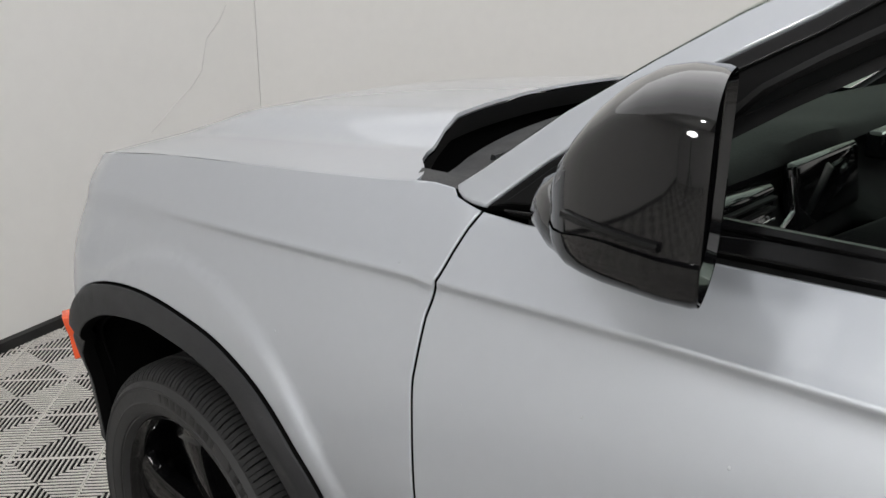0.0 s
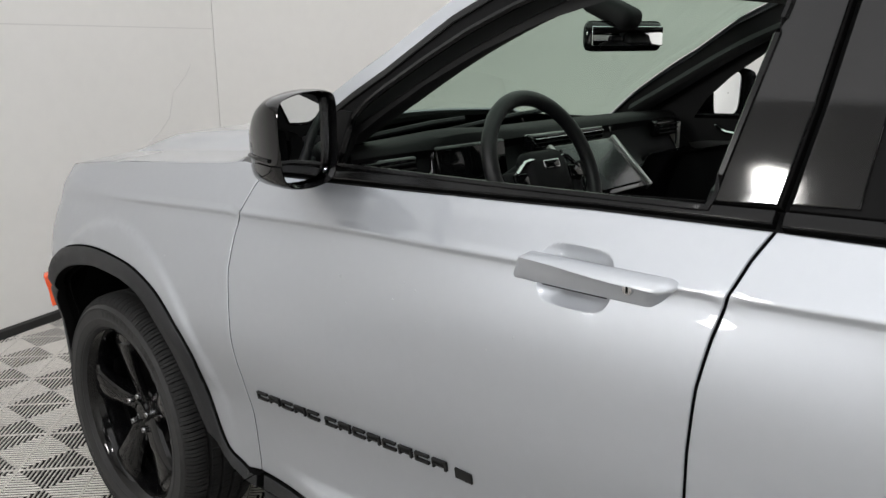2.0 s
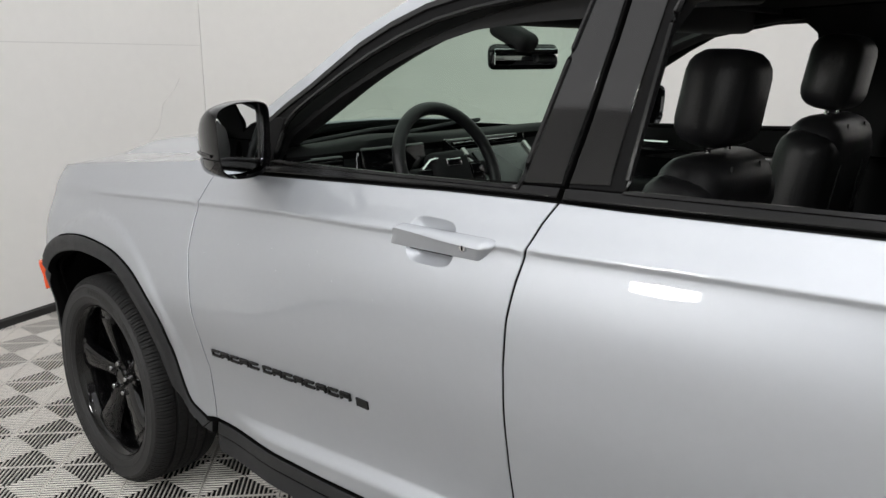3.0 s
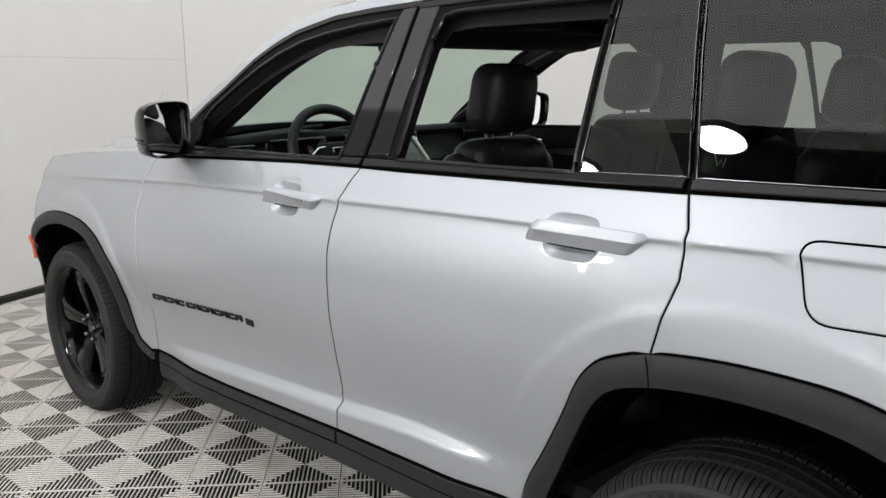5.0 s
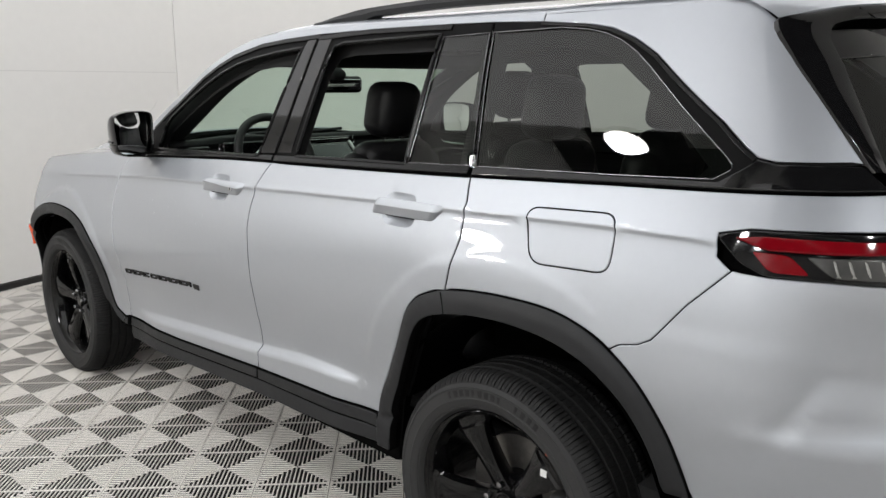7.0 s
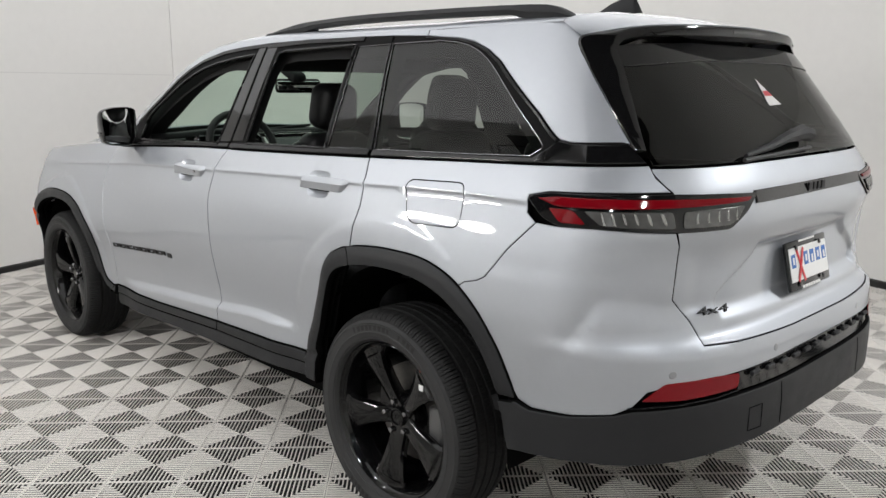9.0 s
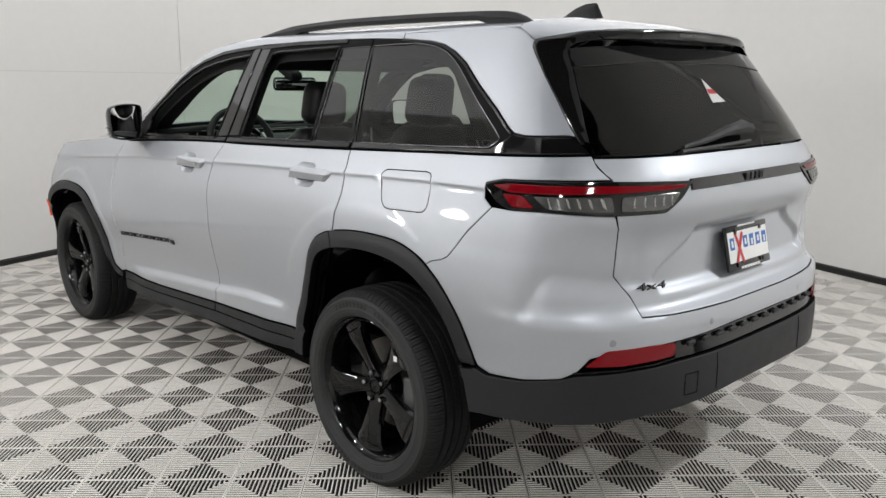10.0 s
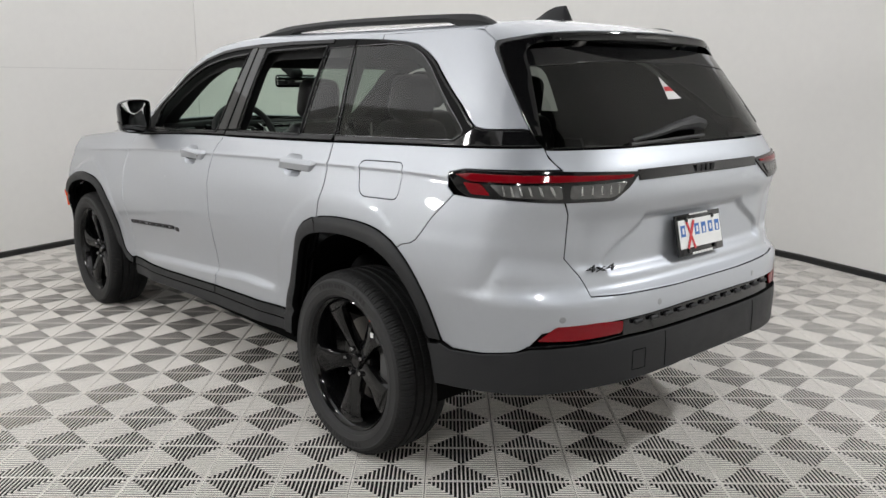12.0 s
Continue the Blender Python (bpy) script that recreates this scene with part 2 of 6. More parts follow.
# ---- the booth: floor, walls, ceiling ----
TILE_SIZE, TURN_FLOOR = 0.2859, radians(-42.05)
FX, FY = -1.5166, 0.5802


def floor_point(i, j, z=0.0):
    c, s = math.cos(TURN_FLOOR) * TILE_SIZE, math.sin(TURN_FLOOR) * TILE_SIZE
    return Vector((FX + i * c - j * s, FY + i * s + j * c, z))


def bezier(p0, p1, p2, p3, n):
    p0, p1, p2, p3 = (Vector(p) for p in (p0, p1, p2, p3))
    return [p0 * (1 - t) ** 3 + p1 * 3 * t * (1 - t) ** 2 + p2 * 3 * t * t * (1 - t) + p3 * t**3 for t in (k / n for k in range(n + 1))]


def wall_bm(line, z0, z1, thick):
    """A wall along a line of (x, y), thick to its left."""
    pts = [Vector(p) for p in line]
    rows = []
    for i, p in enumerate(pts):
        d = (pts[min(i + 1, len(pts) - 1)] - pts[max(i - 1, 0)]).normalized()
        q = p + Vector((-d.y, d.x)) * thick
        rows.append([(p.x, p.y, z0), (p.x, p.y, z1), (q.x, q.y, z1), (q.x, q.y, z0)])
    return rows_to_bm(rows, close_u=True, caps=True)


SEAM = (1.15, 5.72)
line_left = [(-5.0, 3.68), SEAM]
line_right = bezier((SEAM[0] + 0.004, SEAM[1]), (2.9, 5.75), (4.75, 3.4), (4.12, 0.42), 28) + [Vector((2.7, -4.31))]
w1 = finish(wall_bm(line_left, -0.01, CEILING, 0.12), "wall_north", WALL, smooth=False)
tagged(w1, "white painted booth wall with hairline panel joints", "wall", kind="structure")
w2 = finish(wall_bm(line_right, -0.01, CEILING, 0.12), "wall_east", WALL, angle=30)
tagged(w2, "white painted booth wall curving round the corner", "wall", kind="structure")
# two unseen walls, added to close the room and throw light back
w3 = finish(wall_bm([(-5.0, -4.3), (-5.0, 3.66)], -0.01, CEILING, 0.12), "wall_west", WALL, smooth=False)
tagged(w3, "plain white wall added out of view", "wall", kind="structure")
w4 = finish(wall_bm([(2.7, -4.33), (-5.0, -4.33)], -0.01, CEILING, 0.12), "wall_south", WALL, smooth=False)
tagged(w4, "plain white wall added out of view", "wall", kind="structure")


def strip_bm(line, d, z0, z1, thick=0.02):
    pts = [Vector(p) for p in line]
    rows = []
    for i, p in enumerate(pts):
        t = (pts[min(i + 1, len(pts) - 1)] - pts[max(i - 1, 0)]).normalized()
        n = Vector((t.y, -t.x))
        a, b = p + n * d, p + n * (d + thick)
        rows.append([(a.x, a.y, z0), (a.x, a.y, z1), (b.x, b.y, z1 - 0.008), (b.x, b.y, z0)])
    return rows_to_bm(rows, close_u=True, caps=True)


JOINT = material("joint shadow", (0.74, 0.73, 0.71), 0.7)
j1 = finish(strip_bm([(-4.9, 3.713), (1.14, 5.717)], 0.0, 1.606, 1.609, 0.0012), "trim", JOINT, smooth=False)
tagged(j1, "faint level panel joint across the booth wall", "joint", kind="structure")
crack = [(0.917, 5.643, 1.375), (0.86, 5.62, 1.30), (0.74, 5.58, 1.20), (0.69, 5.565, 1.04), (0.60, 5.535, 0.96), (0.486, 5.5, 0.892), (0.40, 5.47, 0.83), (0.313, 5.442, 0.775)]
c1 = finish(tube_bm([(x, y - 0.0005, z) for x, y, z in crack], 0.0022, 5), "trim", JOINT)
tagged(c1, "hairline crack in the wall paint", "crack", kind="structure")
b1 = finish(strip_bm(line_left, 0.001, -0.01, 0.05), "baseboard", BASE, smooth=False)
tagged(b1, "black rubber baseboard along the booth wall", "baseboard", kind="structure")
b2 = finish(strip_bm(line_right, 0.001, -0.01, 0.055), "baseboard", BASE, smooth=False)
tagged(b2, "black rubber baseboard along the curved booth wall", "baseboard", kind="structure")


def slab(x0, x1, y0, y1, mat):
    return finish(box_bm(x1 - x0, y1 - y0, 0.1, at=((x0 + x1) / 2, (y0 + y1) / 2, CEILING + 0.052)), "ceiling", mat, smooth=False)


tagged(slab(-2.195, -0.405, -5.0, -0.505, DARK), "dark ceiling behind the glowing panel", "ceiling", kind="structure")
tagged(slab(-2.195, 5.2, -0.495, 7.0, CEIL), "softly glowing stretched ceiling over the car", "ceiling", kind="structure")
tagged(slab(-0.395, 5.2, -5.0, -0.505, PALE), "white painted ceiling behind the glowing panel", "ceiling", kind="structure")
for x0, x1, y0, y1 in ((-5.5, -2.205, 1.25, 7.0), (-2.32, -2.205, 1.03, 1.245), (-2.32, -2.205, -5.0, 0.55)):
    tagged(slab(x0, x1, y0, y1, PALE), "white painted ceiling strip beside the glowing panel", "ceiling", kind="structure")
tagged(slab(-2.32, -2.205, 0.555, 1.025, DARK), "black lamp recess in the ceiling", "ceiling", kind="structure")
ce = slab(-5.5, -2.325, -5.0, 1.245, DARK)
tagged(ce, "dark bare ceiling beside the booth", "ceiling", kind="structure")
# base sheet whose blackness stands for shade between the open ribs
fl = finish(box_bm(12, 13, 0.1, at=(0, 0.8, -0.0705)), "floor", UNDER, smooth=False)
tagged(fl, "near-black floor as shade beneath ribbed plastic tiles", "floor", kind="structure")
# the same fixture for all, the four added fill lamps included
for lx, ly, power in LAMPS:
    lo = new("ceiling_lamp")
    lo.location = (lx, ly, CEILING)
    tagged(lo, "round flush ceiling lamp with a black rim, four of six added fill", "lamp", group="ceiling lamps")
    part("rim", lathe_bm([(0.11, 0.0), (0.122, 0.0), (0.122, -0.03), (0.11, -0.03)], 40), GLOSS, lo).rotation_euler = (0, radians(-90), 0)
    part("diffuser", lathe_bm([(0.0, -0.012), (0.11, -0.012)], 40), GLOW, lo, "bright white diffuser").rotation_euler = (0, radians(-90), 0)

stand = new("studio_lamp")
stand.location = (STUDIO.x, STUDIO.y, 0)
tagged(stand, "oval studio lamp on a thin black floor stand", "lamp")
turn = (STUDIO_AIM - STUDIO).to_track_quat("X", "Z").to_matrix().to_4x4()
head = Matrix.Translation((0, 0, STUDIO.z)) @ turn @ Matrix.Diagonal((1.0, 2.1, 1.25, 1.0))
part("housing", lathe_bm([(0.0, -0.09), (0.07, -0.085), (0.15, -0.03), (0.165, 0.0), (0.165, 0.02), (0.15, 0.02)], 40), GLOSS, stand, "black lamp housing").matrix_basis = head
part("diffuser", lathe_bm([(0.0, 0.012), (0.15, 0.012)], 40), GLOW, stand, "bright white diffuser").matrix_basis = head
part("pole", tube_bm([(-0.11, 0.04, 0.12), (-0.11, 0.04, STUDIO.z - 0.02)], 0.014, 10), GLOSS, stand)
for k in range(3):
    a = radians(120 * k + 20)
    part("leg", tube_bm([(-0.11, 0.04, 0.5), (-0.11 + 0.2 * math.cos(a), 0.04 + 0.2 * math.sin(a), 0.2), (-0.11 + 0.36 * math.cos(a), 0.04 + 0.36 * math.sin(a), 0.008)], 0.009, 8), GLOSS, stand)

# ---- the car's body surface: half width over (y, z), and a rounded tail ----
CREASE = [(-1.1, 1.21), (-0.5, 1.203), (-0.1, 1.196), (0.22, 1.188), (0.5, 1.182), (0.85, 1.171), (1.15, 1.159), (1.5, 1.147), (1.95, 1.127), (2.36, 1.098), (2.68, 1.077), (3.1, 1.048), (3.6, 1.02)]
PROFILE = [(0.24, 0.80), (0.30, 0.88), (0.36, 0.915), (0.46, 0.908), (0.60, 0.913), (0.70, 0.930), (0.85, 0.952), (0.98, 0.955), (1.04, 0.949), (1.08, 0.941), (1.105, 0.934), (1.122, 0.9295), (1.132, 0.9285),
           (1.138, 0.931), (1.142, 0.931), (1.147, 0.927), (1.20, 0.895), (1.25, 0.862), (1.30, 0.84), (1.50, 0.752), (1.66, 0.672), (1.74, 0.62)]
# the same section past the crease's end
PLAIN = [p for p in PROFILE if not 1.11 < p[0] < 1.145]
REAR = [(0.30, -0.90), (0.38, -1.03), (0.50, -1.075), (0.60, -1.075), (0.72, -1.06), (0.80, -1.05), (0.84, -1.0), (0.90, -0.99), (1.05, -0.985), (1.14, -1.0), (1.22, -0.985), (1.28, -0.955),
        (1.50, -0.795), (1.64, -0.69), (1.74, -0.60)]
BEND = [(0.3, 3.2), (0.8, 3.4), (1.2, 3.9), (1.5, 4.5)]
TAIL, ARC = -0.30, 1.2
AXLE_F, AXLE_R, HUB = 2.975, 0.0, 0.385


LEDGE = [(0.5, 0.575), (0.8, 0.575), (1.17, 0.546), (1.6, 0.515), (2.1, 0.476)]


def half(y, z):
    s = (curve_knots(y, CREASE) - 1.14) * step(0.4, 1.0, z)
    fade = step(2.85, 3.2, y)
    w = curve_knots(z - s, PROFILE) * (1 - fade) + curve_knots(z - s, PLAIN) * fade if fade else curve_knots(z - s, PROFILE)
    low = curve_knots(y, LEDGE)
    w += 0.024 * step(low + 0.026, low, z) * step(2.25, 1.95, y) * step(0.5, 0.75, y)
    # haunches swelling over the wheels
    for yc, zc, ry, rz in ((AXLE_R, 0.46, 0.49, 0.53), (AXLE_F, 0.42, 0.48, 0.475)):
        if z > 0.42:
            k = math.hypot((y - yc) / ry, (z - zc) / rz)
            w += (0.004 if yc == AXLE_R else 0.009) * step(1.225, 1.155, k) * step(1.26, 1.0, abs(y - yc) / ry)
    w -= 0.30 * step(3.40, 4.0, y)
    return w - 0.03 * step(0.3, -0.4, y) * step(0.8, 1.2, z) - 0.02 * step(2.6, 3.4, y) - 0.05 * step(1.5, 2.5, y) * step(0.72, 1.1, z)


def raw(s, z):
    if s <= 0:
        y = TAIL - s
        return Vector((-half(y, z), y, z))
    side = -1
    if s > ARC:
        s, side = 2 * ARC - s, 1
    if s <= 0:
        y = TAIL - s
        return Vector((half(y, z), y, z))
    X, L, n = half(TAIL, z), TAIL - curve_knots(z, REAR), curve_knots(z, BEND)
    a = s / ARC * math.pi / 2
    c, q = math.cos(a), math.sin(a)
    r = ((abs(c) / X) ** n + (q / L) ** n) ** (-1 / n)
    return Vector((side * r * c, TAIL - r * q, z))


def place(s, z, out=0.0):
    p = raw(s, z)
    if out:
        du = raw(s + 0.004, z) - raw(s - 0.004, z)
        dv = raw(s, z + 0.004) - raw(s, z - 0.004)
        p = p + dv.cross(du).normalized() * -out if dv.cross(du).dot(Vector((p.x, p.y - (0.8 if p.y > -0.2 else p.y + 1), 0))) < 0 else p + dv.cross(du).normalized() * out
    return p


def proud(d):
    return lambda s, z, out=0.0: place(s, z, out + d)


def Y(y):
    return TAIL - y


def XY(x, y):
    """s of a place on the tail."""
    if y >= TAIL:
        return TAIL - y if x < 0 else 2 * ARC - (TAIL - y)
    a = ARC * math.atan2(TAIL - y, abs(x)) / (math.pi / 2)
    return a if x < 0 else 2 * ARC - a


def RX(x, z):
    """s of the tail's surface at x and z."""
    X, L, n = half(TAIL, z), TAIL - curve_knots(z, REAR), curve_knots(z, BEND)
    k = min(0.999, abs(x) / X)
    return XY(x, TAIL - L * (1 - k**n) ** (1 / n))


def crease_row(d):
    return lambda s: curve_knots(TAIL - s, CREASE) + d


def ledge_row(d):
    return lambda s: curve_knots(TAIL - s, LEDGE) + d


CREASES = [crease_row(d) for d in (-0.04, -0.026, -0.018, -0.012, -0.008, -0.004, -0.001, 0.002, 0.005, 0.009, 0.02)] + [ledge_row(d) for d in (-0.01, 0.0, 0.011, 0.022, 0.033, 0.045, 0.055)]

HAUNCH = [(TAIL - yc - k * ry * math.cos(a), zc + k * rz * math.sin(a)) for yc, zc, ry, rz in ((AXLE_R, 0.46, 0.49, 0.53), (AXLE_F, 0.42, 0.48, 0.475)) for k in (1.15, 1.168, 1.18, 1.19, 1.20, 1.213, 1.23) for a in (math.pi * i / 60 for i in range(61))]
HAUNCH = [p for p in HAUNCH if TAIL - p[0] > TAIL]

car = new("car")
tagged(car, "silver sport utility car with black trim and open side windows", "car")


def mirror_of(ob):
    o = new(ob.name.split(".")[0], ob.data)
    o.parent, o.scale = ob.parent, (-1, 1, 1)
    o.location = (0, 0, 0)
    if "label" in ob:
        o["label"] = ob["label"]
    return o


def SY(y, z):
    """s of the body's left surface at y and z."""
    if y >= TAIL:
        return TAIL - y
    a, b = 0.0, ARC
    for _ in range(24):
        m = (a + b) / 2
        if raw(m, z).y > y:
            a = m
        else:
            b = m
    return a


def side_panel(name, poly, mat, label="", both=True, where=None, **kw):
    """poly in (y, z) of the left side."""
    bm = skin([(SY(y, z), z) for y, z in poly], where or place, **kw)
    ob = part(name, bm, mat, car, label, angle=50)
    if both:
        mirror_of(ob)
    return ob


SEAM_FRONT = [(2.336, 1.192), (2.348, 1.168), (2.358, 1.138), (2.368, 1.10), (2.377, 1.05), (2.376, 0.97), (2.363, 0.90), (2.35, 0.83), (2.338, 0.77), (2.326, 0.70), (2.315, 0.60), (2.305, 0.445)]
SEAM_MID = [(1.10, 1.248), (1.12, 1.208), (1.135, 1.164), (1.149, 1.10), (1.16, 1.03), (1.166, 0.93), (1.166, 0.83), (1.166, 0.72), (1.164, 0.64), (1.164, 0.57), (1.17, 0.487)]
SEAM_BACK = [(0.153, 1.274), (0.131, 1.213), (0.129, 1.12), (0.152, 1.045), (0.17, 0.97)]
ARCH_F = [(2.36, 0.432), (2.44, 0.465), (2.49, 0.57), (2.54, 0.715), (2.60, 0.785), (2.68, 0.838), (2.76, 0.868), (2.85, 0.888), (2.97, 0.897), (3.09, 0.898), (3.2, 0.888), (3.30, 0.868), (3.38, 0.838), (3.43, 0.80), (3.47, 0.72)]
ARCH_R = [(0.505, 0.505), (0.485, 0.58), (0.43, 0.68), (0.375, 0.785), (0.33, 0.878), (0.29, 0.925), (0.245, 0.95), (0.17, 0.975), (0.05, 0.99), (-0.06, 0.993), (-0.17, 0.988), (-0.26, 0.968), (-0.345, 0.93),
          (-0.43, 0.862), (-0.50, 0.755), (-0.55, 0.62)]


def smooth_line(pts, n=5):
    """The open line of points, rounded through its knots."""
    out = []
    for i in range(len(pts) - 1):
        p0, p1, p2, p3 = (Vector(pts[max(0, min(len(pts) - 1, i + d))]) for d in (-1, 0, 1, 2))
        for k in range(n):
            t = k / n
            out.append(tuple(0.5 * (2 * p1 + (p2 - p0) * t + (2 * p0 - 5 * p1 + 4 * p2 - p3) * t * t + (3 * p1 - p0 - 3 * p2 + p3) * t**3)))
    return out + [tuple(pts[-1])]


ARCH_F, ARCH_R = smooth_line(ARCH_F), smooth_line(ARCH_R)
BELT = [(2.325, 1.187), (2.257, 1.192), (1.96, 1.21), (1.68, 1.226), (1.38, 1.24), (1.10, 1.248), (0.96, 1.25), (0.5, 1.263), (0.16, 1.274), (-0.13, 1.283), (-0.5, 1.295), (-0.85, 1.308)]
SILL = [(2.305, 0.445), (1.765, 0.456), (1.17, 0.487), (0.83, 0.498), (0.505, 0.505)]


def belt(y0, y1):
    return [p for p in BELT if min(y0, y1) - 1e-6 <= p[0] <= max(y0, y1) + 1e-6]


HOOD_LINE = [(3.58, 1.066), (3.50, 1.102), (3.42, 1.115), (3.19, 1.142), (2.83, 1.174), (2.646, 1.190), (2.52, 1.202), (2.474, 1.208)]
TOP = [(2.334, 1.194), (2.306, 1.220), (2.258, 1.261), (2.17, 1.325), (2.07, 1.390), (1.98, 1.44), (1.82, 1.543), (1.72, 1.590), (1.61, 1.629), (1.43, 1.666), (1.27, 1.679), (1.06, 1.688), (0.77, 1.692), (0.4, 1.690), (0.24, 1.687), (0.07, 1.680), (-0.08, 1.667),
       (-0.15, 1.654), (-0.22, 1.627), (-0.29, 1.588), (-0.36, 1.535), (-0.43, 1.485), (-0.5, 1.437), (-0.56, 1.388), (-0.59, 1.368), (-0.63, 1.361), (-0.775, 1.361)]
fender = SEAM_FRONT + ARCH_F + [(3.58, 0.74), (3.58, 0.95)] + HOOD_LINE + [(2.44, 1.211), (2.399, 1.210), (2.388, 1.200), (2.36, 1.195)]
side_panel("front_fender", fender, SILVER, rows=CREASES, more=HAUNCH)
front_door = SEAM_FRONT + SILL[1:2] + SEAM_MID[::-1] + belt(1.10, 2.325)[1:-1][::-1]
FRONT_GRIP, REAR_GRIP = (1.36, 1.137), (0.358, 1.164)


def scoop(y0, z0):
    """The door's surface with the smooth dish behind the handle."""
    def f(s, z, out=0.0):
        y = TAIL - s
        dy, dz = abs(y - y0 - 0.020), abs(z - z0 - 0.002)
        k = ((dz / 0.047) ** 6 + (dy / 0.076) ** 6 + ((dy + 0.62 * dz) / 0.092) ** 6) ** (1 / 6)
        return place(s, z, out - 0.021 * (1 - min(1, k) ** 2.2) ** 0.9 if k < 1 else out)
    return f


def scoop_grid(y0, z0):
    """Rings of points that follow the dish's rim."""
    pts = []
    for k in (1.06, 1.015, 1.0, 0.985, 0.95, 0.89, 0.8, 0.7, 0.58, 0.45, 0.3, 0.15):
        for i in range(56):
            a = 2 * math.pi * i / 56
            c, q = abs(math.cos(a)), abs(math.sin(a))
            r = k / ((q / 0.047) ** 6 + (c / 0.076) ** 6 + ((c + 0.62 * q) / 0.092) ** 6) ** (1 / 6)
            pts.append((Y(y0 + 0.020 + r * math.cos(a)), z0 + 0.002 + r * math.sin(a)))
    return pts


side_panel("front_door", front_door, SILVER, rows=CREASES, where=scoop(*FRONT_GRIP), more=scoop_grid(*FRONT_GRIP) + HAUNCH)
rear_door = SEAM_MID + SILL[3:4] + [p for p in ARCH_R if p[1] < 0.97 and p[0] > 0.17] + SEAM_BACK[::-1] + belt(0.16, 1.10)[1:-1][::-1]
side_panel("rear_door", rear_door, SILVER, rows=CREASES, where=scoop(*REAR_GRIP), more=scoop_grid(*REAR_GRIP) + HAUNCH)
CUT = [(-0.348, 0.929), (-0.372, 0.944), (-0.418, 0.955), (-0.449, 0.972), (-0.52, 1.062), (-0.60, 1.145)]
quarter = SEAM_BACK + [p for p in ARCH_R if -0.345 < p[0] < 0.17] + CUT + [(-0.565, 1.17), (-0.56, 1.217), (-0.62, 1.230), (-0.78, 1.236), (-0.895, 1.238), (-0.855, 1.275), (-0.83, 1.307)] + belt(-0.5, 0.16)[::-1][:-1]

FUEL = rounded([(-0.062, 1.222), (-0.32, 1.23), (-0.325, 1.093), (-0.10, 1.086)], 0.04, 6)
side_panel("quarter_panel", quarter, SILVER, rows=CREASES, more=HAUNCH, gap=0.0015, holes=[[(SY(y, z), z) for y, z in FUEL]], both=True)
side_panel("fuel_flap", FUEL, SILVER, both=False, rows=CREASES, gap=0.003, edge=0.002, step_uv=0.02)
# rear bumper cover, painted
SHOULDER = [(0.24, 0.66), (0.311, 0.80), (0.36, 0.893), (0.40, 0.955), (0.46, 0.950), (0.56, 0.928), (0.70, 0.92), (1.2, 0.92)]


def swell(s, z):
    """The hollow of the bumper's corner: it sinks towards the sloping shoulder line and kicks out again below it."""
    s = min(s, 2 * ARC - s)
    a = z - curve_knots(s, SHOULDER)
    d = 0.011 * step(0.27, 0.40, s) * step(0.72, 0.60, s)
    return -d * max(0, 1 - a / 0.18) ** 1.4 if a > 0 else -d * step(-0.085, -0.004, a)


SHOULDER_PTS = [(k, curve_knots(k, SHOULDER) + o) for k in (0.25 + 0.008 * i for i in range(48)) for o in (-0.062, -0.045, -0.03, -0.018, -0.008, 0.0, 0.008, 0.02, 0.04, 0.07)]
SHOULDER_PTS += [(2 * ARC - a, b) for a, b in SHOULDER_PTS]


def corner(s, z, out=0.0):
    return place(s, z, out + swell(s, z))


low = [(-0.555, 0.62), (-0.60, 0.604), (-0.72, 0.61), (-0.83, 0.63), (-0.87, 0.655), (-0.90, 0.70)]
bump = [(SY(y, z), z) for y, z in [(-0.348, 0.929), (-0.372, 0.944), (-0.418, 0.955), (-0.449, 0.972), (-0.52, 1.062), (-0.60, 1.145), (-0.66, 1.142), (-0.77, 1.143), (-0.918, 1.133)]]
bump += [(RX(x, z), z) for x, z in [(-0.692, 1.093), (-0.691, 0.943), (-0.637, 0.88), (-0.622, 0.816), (-0.50, 0.811), (-0.2, 0.806)]]
bump2 = [(RX(x, z), z) for x, z in [(-0.2, 0.735), (-0.505, 0.727), (-0.70, 0.722)]] + [(SY(y, z), z) for y, z in low[::-1]] + [(SY(y, z), z) for y, z in ARCH_R[::-1] if -0.548 < y < -0.352]
part("rear_bumper", skin(bump + [(2 * ARC - s, z) for s, z in bump[::-1]] + [(2 * ARC - s, z) for s, z in bump2[::-1]] + bump2, corner, step_uv=0.02, gap=0.0004, more=SHOULDER_PTS), SILVER, car, angle=50)
# lower bumper, dark
def skirt_form(s, z, out=0.0):
    return place(s, z, out + 0.004 + 0.013 * step(-0.80, -0.57, raw(s, z).y) * step(0.66, 0.60, z))


lowb = [(SY(y, z), z) for y, z in [(-0.555, 0.617), (-0.488, 0.602), (-0.502, 0.56), (-0.524, 0.455), (-0.57, 0.462)]] + [(RX(x, z), z) for x, z in [(-0.80, 0.478), (-0.6, 0.502), (-0.2, 0.52)]]
lowt = [(RX(x, z), z) for x, z in [(-0.2, 0.665), (-0.50, 0.665), (-0.70, 0.655)]] + [(SY(y, z), z) for y, z in [(-0.87, 0.645), (-0.83, 0.63), (-0.72, 0.61), (-0.60, 0.604)]]
part("lower_bumper", skin(lowb + [(2 * ARC - s, z) for s, z in lowb[::-1]] + [(2 * ARC - s, z) for s, z in lowt[::-1]] + lowt, skirt_form, step_uv=0.025), PLASTIC, car, "dark grained plastic lower bumper", angle=50)
